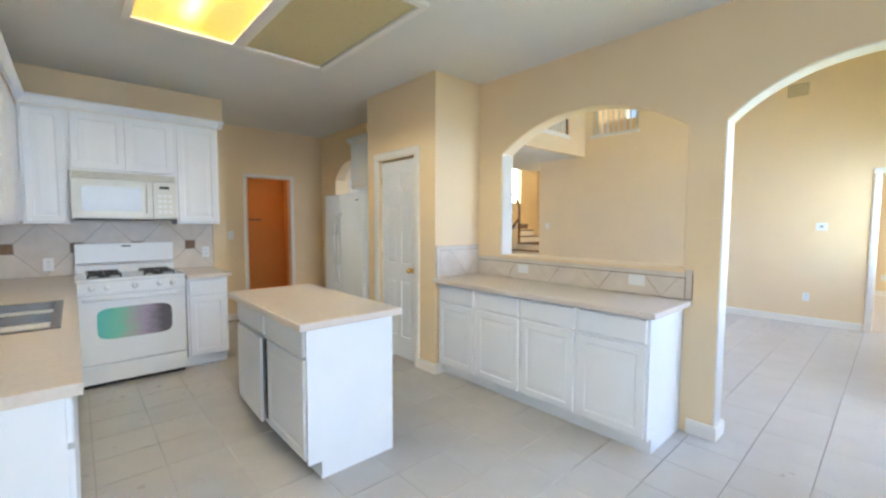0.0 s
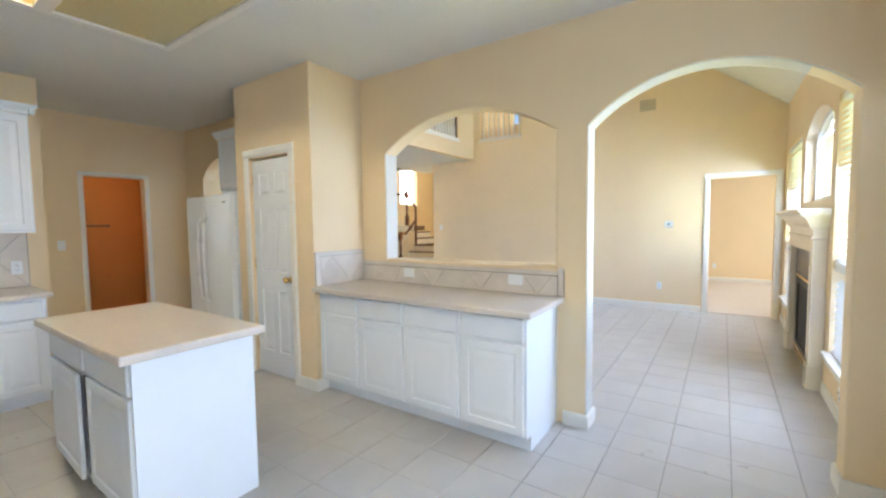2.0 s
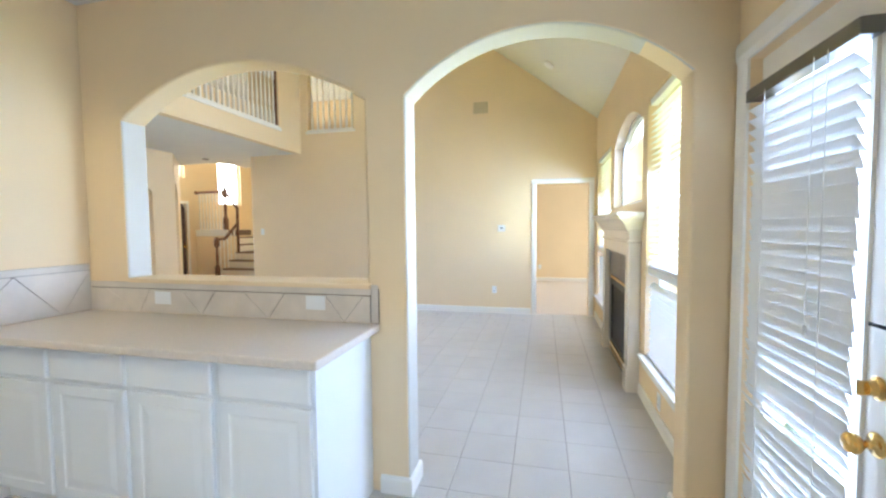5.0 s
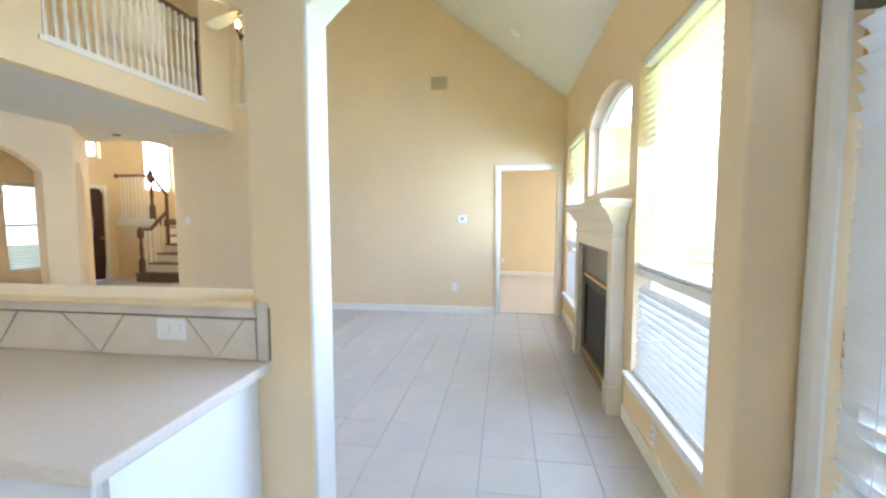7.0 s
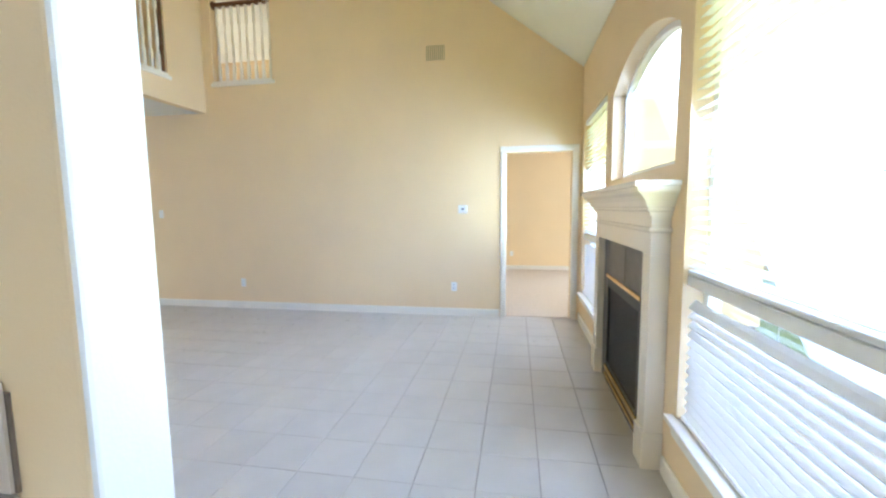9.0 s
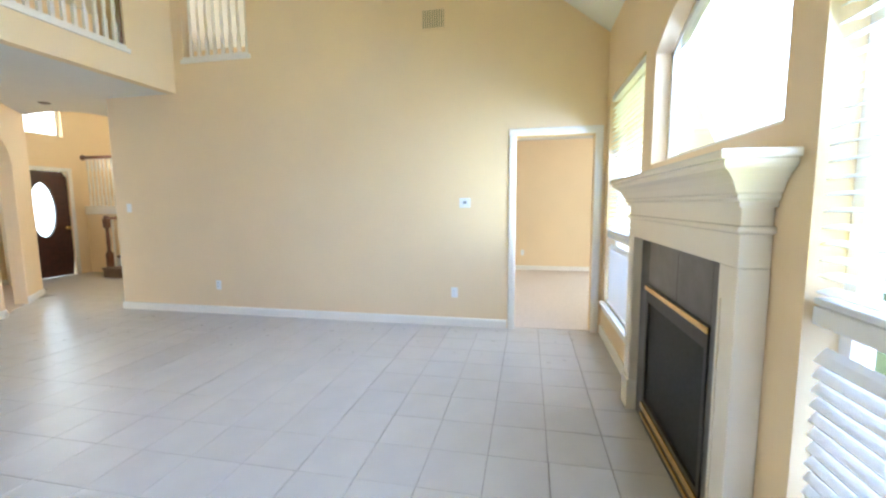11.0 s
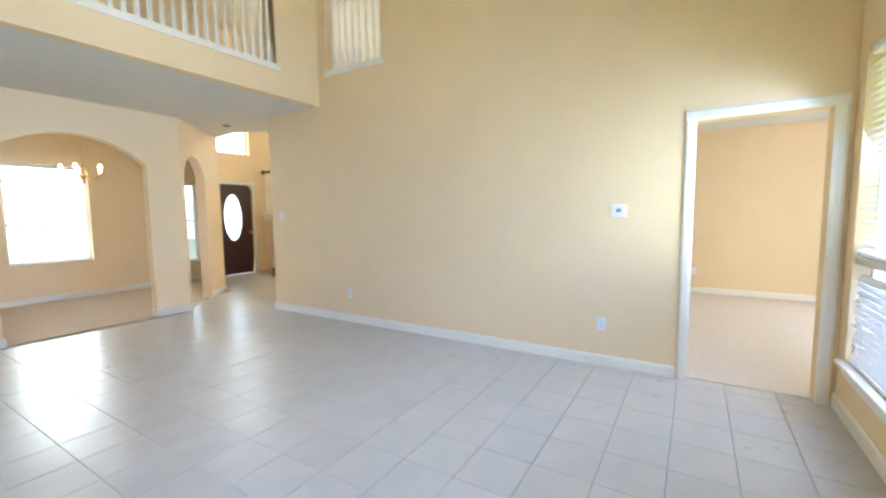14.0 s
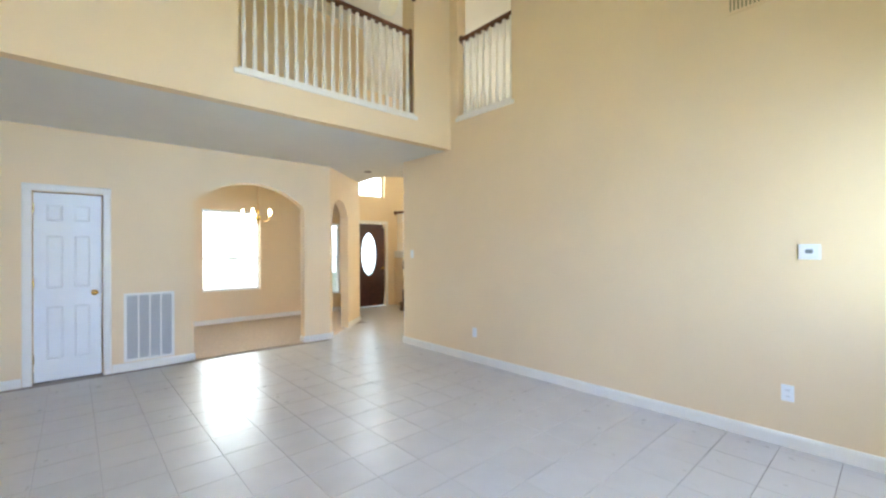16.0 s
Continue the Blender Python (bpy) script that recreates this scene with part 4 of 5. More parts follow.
def cabinet(name, x0, y0, x1, y1, z0, z1, face, label, doors=1, drawer=True, toe=True, split_drawer=True, gap=0.0):
    """A cabinet box with overlay fronts on one face ('-x', '-y' or '+x')."""
    c = thing(name, (x0 + x1) / 2, (y0 + y1) / 2, z0, label, "cabinet")
    k = 0.10 if toe else 0.0
    fr = 0.02
    if face == "-x":
        body = [(x0 + fr, y0, z0 + k, x1, y1, z1)] + ([(x0 + fr + 0.07, y0 + 0.001, z0, x1, y1 - 0.001, z0 + k)] if toe else [])
        at = lambda u, d, z: (x0 + fr - 0.0005 - d, u, z)
        a, b = y0, y1
    elif face == "+x":
        body = [(x0, y0, z0 + k, x1 - fr, y1, z1)] + ([(x0, y0 + 0.001, z0, x1 - fr - 0.07, y1 - 0.001, z0 + k)] if toe else [])
        at = lambda u, d, z: (x1 - fr + 0.0005 + d, u, z)
        a, b = y0, y1
    else:
        body = [(x0, y0 + fr, z0 + k, x1, y1, z1)] + ([(x0 + 0.001, y0 + fr + 0.07, z0, x1 - 0.001, y1, z0 + k)] if toe else [])
        at = lambda u, d, z: (u, y0 + fr - 0.0005 - d, z)
        a, b = x0, x1
    part("body", boxes(*body), M_CAB, c)
    m = 0.018
    top = z1 - 0.02
    if drawer:
        n = doors if split_drawer else 1
        w = (b - a - 2 * m - (n - 1) * 0.02) / n
        for i in range(n):
            u = a + m + i * (w + 0.02)
            part("drawer_front", raised_front(bmesh.new(), u, u + w, z1 - 0.165, top, at, False), M_CAB, c)
        top = z1 - 0.185
    w = (b - a - 2 * m - (doors - 1) * 0.006) / doors
    for i in range(doors):
        u = a + m + i * (w + 0.006)
        part("door", raised_front(bmesh.new(), u, u + w, z0 + k + 0.02, top, at), M_CAB, c)
    return c


def worktop(name, rows, label, z, th=0.038):
    bm = bmesh.new()
    for r in rows:
        box(bm, r[0], r[1], z - th, r[2], r[3], z, bevel=0.009)
    w = part(name, bm, M_COUNTER)
    return tagged(w, label, "worktop")


# buffet under the pass-through
B0, B1 = 5.545, 7.42
bw = (B1 - B0) / 4
for i in range(4):
    cabinet("base_cabinet", 3.12, B0 + i * bw + 0.0005, PX - 0.003, B0 + (i + 1) * bw - 0.0005, 0, 0.861, "-x", "white base cabinet with drawer and raised-panel door")
worktop("buffet_worktop", [(3.06, 5.492, PX - 0.003, 7.428)], "beige laminate worktop on the buffet cabinets", 0.900)
# sill of the pass-through
structure("trim_pass_sill", boxes((PX - 0.035, 5.535, 1.082, PX2 + 0.03, 7.10, 1.108), bevel=0.006), M_WALL, "peach painted ledge of the pass-through", "ledge")

# island
isl = thing("kitchen_island", 1.8, 7.25, 0, "white kitchen island with two doors standing slightly apart", "kitchen island")
IX0, IX1, IY0, IY1 = 1.52, 2.075, 6.655, 7.86
part("body", boxes((IX0 + 0.02, IY0 + 0.012, 0.10, IX1, IY1, 0.849), (IX0 + 0.09, IY0 + 0.012, 0, IX1, IY1, 0.10)), M_CAB, isl)
part("end_panel", boxes((IX0 + 0.012, IY0, 0.10, IX1 + 0.004, IY0 + 0.0118, 0.849), (IX0 + 0.09, IY0, 0.0, IX1 + 0.004, IY0 + 0.0118, 0.10)), M_CAB, isl)
at = lambda u, d, z: (IX0 + 0.0195 - d, u, z)
for u0, u1 in ((IY0 + 0.03, IY0 + 0.585), (IY0 + 0.625, IY1 - 0.02)):
    part("drawer_front", raised_front(bmesh.new(), u0, u1, 0.69, 0.825, at, False), M_CAB, isl)
# dark sheet on the body: shade between the doors, painted in
part("door_gap_shade", boxes((IX0 + 0.0185, IY0 + 0.56, 0.13, IX0 + 0.0195, IY0 + 0.66, 0.66)), M_DARK, isl)
part("door", raised_front(bmesh.new(), IY0 + 0.03, IY0 + 0.575, 0.12, 0.67, at), M_CAB, isl)
tilt = radians(2.2)
hx, hy = IX0 + 0.019, IY1 - 0.02


def ajar(u, d, z):
    s = hy - u
    return (hx - d * math.cos(tilt) - s * math.sin(tilt), hy - s * math.cos(tilt) + d * math.sin(tilt), z)


part("door", raised_front(bmesh.new(), IY0 + 0.64, hy, 0.12, 0.67, ajar), M_CAB, isl)
worktop("island_worktop", [(1.475, 6.60, 2.115, 7.91)], "beige laminate worktop on the island", 0.892, 0.042)

# sink run along the west wall, and the corner
for i in range(4):
    y = 6.32 + i * 0.695
    cabinet("base_cabinet", 0.005, y, 0.625, y + 0.694, 0, 0.868, "+x", "white base cabinet with drawer and raised-panel door under the sink counter")
cabinet("base_cabinet", 1.422, 9.075, 1.775, 9.705, 0, 0.868, "-y", "white narrow base cabinet with drawer beside the stove")
SX0, SX1, SY0, SY1 = 0.10, 0.565, 7.24, 8.10
tagged(part("sink_worktop", holed(bmesh.new(), (0.003, 6.285, 0.65, 9.707), (SX0, SY0, SX1, SY1), 0.869, 0.907), M_COUNTER), "beige laminate worktop round the sink", "worktop")
worktop("stove_side_worktop", [(1.418, 9.04, 1.81, 9.707)], "beige laminate worktop beside the stove", 0.907)
sink = thing("kitchen_sink", 0.33, 7.67, 0.72, "double-bowl stainless steel sink set in the worktop", "sink")
part("rim", boxes((SX0 - 0.02, SY0 - 0.02, 0.9075, SX0 + 0.02, SY1 + 0.02, 0.913), (SX1 - 0.02, SY0 - 0.02, 0.9075, SX1 + 0.02, SY1 + 0.02, 0.913), (SX0 + 0.02, SY0 - 0.02, 0.9075, SX1 - 0.02, SY0 + 0.02, 0.913),
                  (SX0 + 0.02, SY1 - 0.02, 0.9075, SX1 - 0.02, SY1 + 0.02, 0.913), (SX0 + 0.02, 7.65, 0.895, SX1 - 0.02, 7.69, 0.911), bevel=0.002), M_STEEL, sink)
for y0, y1 in ((SY0 + 0.02, 7.65), (7.69, SY1 - 0.02)):
    bm = bmesh.new()
    ring = []
    for z, s in ((0.908, 0.0), (0.78, 0.012), (0.74, 0.03)):
        ring.append([bm.verts.new(p) for p in ((SX0 + 0.02 + s, y0 + s, z), (SX1 - 0.02 - s, y0 + s, z), (SX1 - 0.02 - s, y1 - s, z), (SX0 + 0.02 + s, y1 - s, z))])
    for a, b in zip(ring, ring[1:]):
        for i in range(4):
            bm.faces.new((a[i], a[(i + 1) % 4], b[(i + 1) % 4], b[i]))
    bm.faces.new(ring[-1])
    bowl = part("bowl", bm, M_STEEL, sink)
    bm = bmesh.new()
    lathe(bm, [(0.001, 0), (0.04, 0), (0.045, 0.004), (0.001, 0.005)], ((SX0 + SX1) / 2, (y0 + y1) / 2, 0.7405), seg=16)
    part("drain", bm, M_BLACK, sink)

# wall cabinets
UZ0, UZ1, UY = 1.385, 2.365, 9.38
cabinet("wall_cabinet", 0.345, UY, 0.634, 9.707, UZ0, UZ1, "-y", "white wall cabinet with a tall raised-panel door", drawer=False, toe=False)
cabinet("wall_cabinet", 0.636, UY, 1.414, 9.707, 1.85, UZ1, "-y", "white double wall cabinet over the microwave", doors=2, drawer=False, toe=False)
cabinet("wall_cabinet", 1.416, UY, 1.80, 9.707, UZ0, UZ1, "-y", "white wall cabinet with a tall raised-panel door", drawer=False, toe=False)
for i in range(3):
    y = 7.865 + i * 0.535
    cabinet("wall_cabinet", 0.003, y, 0.343, y + 0.534, UZ0, UZ1, "+x", "white wall cabinet with raised-panel door on the sink wall", drawer=False, toe=False)
cabinet("wall_cabinet", 3.40, 8.58, PX - 0.003, 9.50, 1.84, 2.42, "-x", "white wall cabinet above the refrigerator", doors=2, drawer=False, toe=False)
CR = [(0, 0), (0.012, 0), (0.018, 0.02), (0.05, 0.055), (0.055, 0.075), (0, 0.075)]
bm = bmesh.new()
sweep(bm, CR, (0.345, UY, UZ1), (1.84, UY, UZ1), (0, -1, 0))
sweep(bm, CR, (1.80, UY - 0.05, UZ1), (1.80, 9.707, UZ1), (1, 0, 0))
sweep(bm, CR, (0.343, 7.84, UZ1), (0.343, UY, UZ1), (1, 0, 0))
sweep(bm, CR, (3.40, 8.58, 2.42), (3.40, 9.50, 2.42), (-1, 0, 0))
structure("trim_crown", bm, M_CAB, "white crown moulding along the wall cabinets", "moulding")

# gas range
rg = thing("gas_range", 1.05, 9.36, 0, "white freestanding gas range with black grates", "stove")
R0, R1, RF, RB = 0.672, 1.440, 9.075, 9.7
part("body", boxes((R0, RF + 0.02, 0.03, R1, RB, 0.90)), M_APPL, rg)
part("cooktop", boxes((R0 - 0.003, RF - 0.005, 0.90, R1 + 0.003, RB - 0.09, 0.925), bevel=0.008), M_APPL, rg)
part("control_panel", boxes((R0, RF - 0.008, 0.80, R1, RF + 0.0195, 0.898), bevel=0.006), M_APPL, rg)
for i, x in enumerate((0.77, 0.87, 1.06, 1.24, 1.34)):
    bm = bmesh.new()
    lathe(bm, [(0.024, 0), (0.024, 0.006), (0.018, 0.01), (0.016, 0.024), (0.002, 0.026)], (x, RF - 0.008, 0.85), (0, -1, 0), 16)
    smooth(part("knob", bm, M_APPL, rg))
bg = part("backguard", boxes((R0, RB - 0.088, 0.905, R1, RB, 1.0), (R0, RB - 0.075, 1.002, R1, RB, 1.20), bevel=0.012), M_APPL, rg)
part("badge", boxes((1.02, RB - 0.079, 1.165, 1.09, RB - 0.0755, 1.178)), M_DARK, bg)
part("panel_line", boxes((R0 + 0.01, RB - 0.0765, 1.012, R1 - 0.01, RB - 0.0755, 1.018)), M_DARK, bg)
od = part("oven_door", boxes((R0 + 0.004, RF - 0.022, 0.205, R1 - 0.004, RF + 0.0195, 0.785), bevel=0.008), M_APPL, rg)
bm = bmesh.new()
for x0, x1, z0, z1 in ((R0 + 0.12, R1 - 0.115, 0.405, 0.675),):
    pts = []
    for i in range(32):
        a = 2 * math.pi * i / 32
        cxx, czz, hw, hh = (x0 + x1) / 2, (z0 + z1) / 2, (x1 - x0) / 2, (z1 - z0) / 2
        sx, sz = math.cos(a), math.sin(a)
        pts.append((cxx + hw * math.copysign(abs(sx) ** 0.35, sx), czz + hh * math.copysign(abs(sz) ** 0.35, sz)))
    f0 = [bm.verts.new((x, RF - 0.0225, z)) for x, z in pts]
    f1 = [bm.verts.new((x, RF - 0.0245, z)) for x, z in pts]
    bm.faces.new(f1)
    for i in range(32):
        bm.faces.new((f0[i], f0[(i + 1) % 32], f1[(i + 1) % 32], f1[i]))
# oven glass; its teal-to-violet sheen is painted as a base colour ramp
mo = bpy.data.materials.new("painted_sheen_oven_glass")
mo.use_nodes = True
n, l = mo.node_tree.nodes, mo.node_tree.links
co, sep, rp = n.new("ShaderNodeTexCoord"), n.new("ShaderNodeSeparateXYZ"), n.new("ShaderNodeValToRGB")
nz = n.new("ShaderNodeTexNoise")
nz.inputs["Scale"].default_value = 5
add = n.new("ShaderNodeMath")
add.operation = "MULTIPLY_ADD"
add.inputs[1].default_value = 0.25
l.new(co.outputs["Generated"], sep.inputs[0])
l.new(co.outputs["Generated"], nz.inputs["Vector"])
l.new(nz.outputs["Fac"], add.inputs[0])
l.new(sep.outputs["X"], add.inputs[2])
l.new(add.outputs[0], rp.inputs["Fac"])
cr = rp.color_ramp
cr.elements[0].position, cr.elements[0].color = 0.1, (0.09, 0.50, 0.48, 1)
cr.elements[1].position, cr.elements[1].color = 1.05, (0.12, 0.10, 0.11, 1)
for p, c in ((0.4, (0.20, 0.55, 0.38, 1)), (0.55, (0.34, 0.42, 0.36, 1)), (0.75, (0.38, 0.30, 0.40, 1)), (0.9, (0.22, 0.18, 0.22, 1))):
    cr.elements.new(p).color = c
l.new(rp.outputs["Color"], n["Principled BSDF"].inputs["Base Color"])
n["Principled BSDF"].inputs["Roughness"].default_value = 0.12
part("window", bm, mo, od, "oven window with a painted teal and violet sheen")
bm = bmesh.new()
rod(bm, (R0 + 0.03, RF - 0.055, 0.755), (R1 - 0.03, RF - 0.055, 0.755), 0.012)
for x in (R0 + 0.05, R1 - 0.05):
    rod(bm, (x, RF - 0.055, 0.755), (x, RF - 0.022, 0.755), 0.009)
smooth(part("handle", bm, M_APPL, od))
part("drawer", boxes((R0 + 0.004, RF - 0.018, 0.035, R1 - 0.004, RF + 0.0195, 0.192), bevel=0.008), M_APPL, rg)
# near-black block in place of the shadow under the drawer
part("kick_shadow", boxes((R0 + 0.02, RF + 0.02, 0.0, R1 - 0.02, RB, 0.03)), M_DARK, rg)
for x in (0.86, 1.25):
    for y in (9.22, 9.44):
        bm = bmesh.new()
        lathe(bm, [(0.001, 0), (0.045, 0), (0.04, 0.012), (0.001, 0.016)], (x, y, 0.925), seg=16)
        part("burner", bm, M_BLACK, rg)
    bm = bmesh.new()
    for dx in (-0.11, 0.0, 0.11):
        box(bm, x + dx - 0.005, 9.13, 0.944, x + dx + 0.005, 9.54, 0.956)
    for y in (9.13, 9.22, 9.33, 9.44, 9.53):
        box(bm, x - 0.11, y - 0.005, 0.944, x + 0.11, y + 0.005, 0.956)
    for dx in (-0.11, 0.11):
        for y in (9.135, 9.535):
            box(bm, x + dx - 0.006, y - 0.006, 0.925, x + dx + 0.006, y + 0.006, 0.944)
    part("grate", bm, M_BLACK, rg, "black iron burner grate")
rg.location.x -= 0.03

# microwave over the range
M_MW = material("cream_enamel", (0.74, 0.73, 0.67), 0.3, vary=0.01)
mw = thing("microwave", 1.055, 9.51, 1.44, "white over-the-range microwave oven under the wall cabinet", "microwave")
part("body", boxes((0.67, 9.33, 1.43, 1.442, 9.705, 1.847)), M_MW, mw)
part("underside", boxes((0.69, 9.34, 1.422, 1.42, 9.69, 1.4295)), M_DARK, mw)
md = part("door", boxes((0.674, 9.305, 1.44, 1.24, 9.3295, 1.775), bevel=0.006), M_MW, mw)
part("window", boxes((0.74, 9.3025, 1.50, 1.16, 9.3048, 1.715)), material("pale_screen_glass", (0.62, 0.66, 0.70), 0.15), md, "pale screened window")
part("handle", boxes((1.195, 9.28, 1.49, 1.215, 9.3045, 1.75), bevel=0.005), M_MW, md)
mp = part("control_panel", boxes((1.246, 9.307, 1.44, 1.438, 9.3295, 1.775), bevel=0.005), M_MW, mw)
part("display", boxes((1.30, 9.3045, 1.715, 1.375, 9.3068, 1.74)), M_DARK, mp)
for r in range(4):
    for c in range(3):
        part("button", boxes((1.285 + c * 0.042, 9.3045, 1.485 + r * 0.05, 1.315 + c * 0.042, 9.3068, 1.515 + r * 0.05)), M_PLASTIC, mp)
vg = part("vent_grille", boxes((0.674, 9.31, 1.781, 1.438, 9.3295, 1.844), bevel=0.003), M_MW, mw)
M_VENT = material("yellowed_vent_slats", (0.50, 0.47, 0.36), 0.6)
for k in range(5):
    part("slat", boxes((0.69, 9.3075, 1.787 + k * 0.011, 1.42, 9.3095, 1.793 + k * 0.011)), M_VENT, vg)
mw.location.x -= 0.03

# refrigerator
fr = thing("refrigerator", 3.35, 9.07, 0, "white side-by-side refrigerator beside the pantry", "refrigerator")
part("body", boxes((3.10, 8.60, 0.02, PX - 0.005, 9.50, 1.735), bevel=0.006), M_APPL, fr)
for y0, y1, hy_ in ((8.602, 9.11, 9.06), (9.115, 9.498, 9.165)):
    dr = part("door", boxes((3.035, y0, 0.10, 3.098, y1, 1.74), bevel=0.014), M_APPL, fr)
    bm = bmesh.new()
    pts = [(3.033, 0.62), (2.995, 0.68), (2.985, 0.9), (2.985, 1.25), (2.995, 1.46), (3.033, 1.52)]
    for (xa, za), (xb, zb) in zip(pts, pts[1:]):
        rod(bm, (xa, hy_, za), (xb, hy_, zb), 0.013, seg=10)
    smooth(part("handle", bm, M_APPL, dr))
part("kick_grille", boxes((3.06, 8.61, 0.012, 3.099, 9.49, 0.092)), material("grey_kick_plate", (0.45, 0.46, 0.47), 0.5), fr)
part("hinge_cover", boxes((3.05, 8.62, 1.741, 3.13, 8.70, 1.76), bevel=0.004), M_APPL, fr)
part("badge", boxes((3.0325, 8.68, 1.655, 3.0348, 8.74, 1.667)), M_DARK, fr)

# fluorescent light box in the kitchen ceiling
lb = thing("ceiling_light_box", 1.63, 7.32, CEIL, "white framed fluorescent ceiling light with one lit amber panel", "ceiling light")
part("frame", boxes((0.93, 6.60, 2.728, 0.98, 8.05, 2.7595), (1.585, 6.65, 2.728, 1.67, 8.0, 2.7595), (2.285, 6.60, 2.728, 2.335, 8.05, 2.7595), (0.98, 6.60, 2.728, 2.285, 6.65, 2.7595), (0.98, 8.0, 2.728, 2.285, 8.05, 2.7595), bevel=0.004), M_TRIM, lb)
part("unlit_panel", boxes((1.672, 6.652, 2.745, 2.283, 7.998, 2.750)), M_GOLDPANEL, lb, "unlit amber diffuser")
M_GOLD = material("gold_reflector", (0.85, 0.66, 0.18), 0.5, vary=0.03)
part("housing", boxes((0.981, 6.652, 2.87, 1.589, 7.999, 2.88), (0.975, 6.645, 2.7598, 0.981, 8.005, 2.88), (1.589, 6.645, 2.7598, 1.595, 8.005, 2.88), (0.981, 6.645, 2.7598, 1.589, 6.652, 2.88), (0.981, 7.999, 2.7598, 1.589, 8.005, 2.88)), M_GOLD, lb)
for x in (1.285,):
    bm = bmesh.new()
    rod(bm, (x, 6.72, 2.83), (x, 7.93, 2.83), 0.019, seg=12)
    part("tube", bm, glow("warm_fluorescent_tube", (1.0, 0.90, 0.66), 120.0), lb, "lit fluorescent tube")
part("lit_panel", boxes((0.982, 6.652, 2.742, 1.583, 7.998, 2.747)), glass("amber_diffuser", (1.0, 0.87, 0.48), 0.5), lb, "lit amber diffuser").visible_shadow = False

# powder room bits
vl = thing("vanity_light", 2.25, 11.9, 2.1, "small warm lit vanity light on the orange wall", "wall lamp")
bm = bmesh.new()
lathe(bm, [(0.02, 0), (0.07, 0.03), (0.08, 0.10), (0.05, 0.16), (0.005, 0.18)], (2.30, 11.9, 2.0), seg=16)
smooth(part("shade", bm, glow("lit_warm_shade", (1.0, 0.82, 0.55), 22.0), vl, "lit glass shade"))
part("bracket", boxes((2.2005, 11.87, 2.03, 2.26, 11.93, 2.09)), M_BRASS, vl)
tb = thing("towel_bar", 2.95, 12.6, 1.45, "slim chrome towel bar on the orange wall", "towel bar")
bm = bmesh.new()
rod(bm, (2.75, 12.54, 1.45), (3.25, 12.54, 1.45), 0.009)
part("bar", bm, M_STEEL, tb)
for x in (2.77, 3.23):
    bm = bmesh.new()
    rod(bm, (x, 12.54, 1.45), (x, 12.5995, 1.45), 0.014)
    part("bracket", bm, M_STEEL, tb)
tp = thing("toilet_paper_holder", 2.95, 12.6, 0.66, "white toilet roll on a small holder", "toilet roll")
bm = bmesh.new()
rod(bm, (2.80, 12.53, 0.66), (2.91, 12.53, 0.66), 0.05, seg=18)
part("roll", bm, M_PLASTIC, tp)
bm = bmesh.new()
rod(bm, (2.77, 12.53, 0.66), (2.94, 12.53, 0.66), 0.008)
rod(bm, (2.94, 12.53, 0.66), (2.94, 12.5995, 0.66), 0.012)
part("holder", bm, M_STEEL, tp)
plate("light_switch", 1.93, 10.2, 1.25, (1, 0), "white switch plate on the kitchen hall wall", "switch", kind="switch")
plate("light_switch", 2.30, BACK_Y, 1.22, (0, -1), "white switch plate beside the powder room", "switch", kind="switch")
plate("outlet", 0.47, 9.707 - 0.012, 1.02, (0, -1), "white outlet on the tiled backsplash", "outlet")
plate("outlet", 1.72, 9.707 - 0.012, 1.08, (0, -1), "white outlet on the tiled backsplash", "outlet")
plate("outlet", PX - 0.012, 5.855, 0.999, (-1, 0), "white double outlet on the low backsplash", "outlet", 0.115, 0.075, "blank")
plate("outlet", PX - 0.012, 6.865, 0.993, (-1, 0), "cream double outlet on the low backsplash", "outlet", 0.115, 0.075, "blank")

# ---------- loft railings ----------
def baluster(parent, x, y, z0, z1, mat):
    h = z1 - z0
    bm = bmesh.new()
    box(bm, x - 0.017, y - 0.017, z0, x + 0.017, y + 0.017, z0 + h * 0.22)
    lathe(bm, [(0.016, h * 0.22), (0.019, h * 0.24), (0.013, h * 0.27), (0.021, h * 0.36), (0.017, h * 0.5), (0.012, h * 0.72), (0.012, h * 0.74), (0.017, h * 0.76)], (x, y, z0), seg=10)
    box(bm, x - 0.016, y - 0.016, z0 + h * 0.76, x + 0.016, y + 0.016, z1)
    return part("baluster", bm, mat, parent)


HR = [(-0.032, 0), (-0.026, 0.045), (-0.012, 0.06), (0.012, 0.06), (0.026, 0.045), (0.032, 0)]


def handrail(parent, a, b, mat=None):
    a, b = Vector(a), Vector(b)
    way = (b - a).normalized()
    side = way.cross(Vector((0, 0, 1))).normalized()
    bm = bmesh.new()
    sweep(bm, HR, a, b, side, side.cross(way))
    return part("handrail", bm, mat or M_RAIL, parent, "dark wooden handrail")


lr = thing("loft_railing", 6.6, 8.9340, 3.06, "white turned balusters under a dark wooden handrail", "railing")
part("shoe_rail", boxes((5.70, 8.8640, 3.0405, 7.705, 9.0090, 3.066), bevel=0.004), M_TRIM, lr)
for i in range(20):
    baluster(lr, 5.76 + i * 0.099, 8.9340, 3.066, 4.04, M_TRIM)
handrail(lr, (5.70, 8.9340, 4.04), (7.688, 8.9340, 4.04))
part("ledge_board", boxes((5.66, 8.8580, 2.995, 7.745, 8.8795, 3.040), bevel=0.003), M_TRIM, lr, "cream ledge board under the balusters")
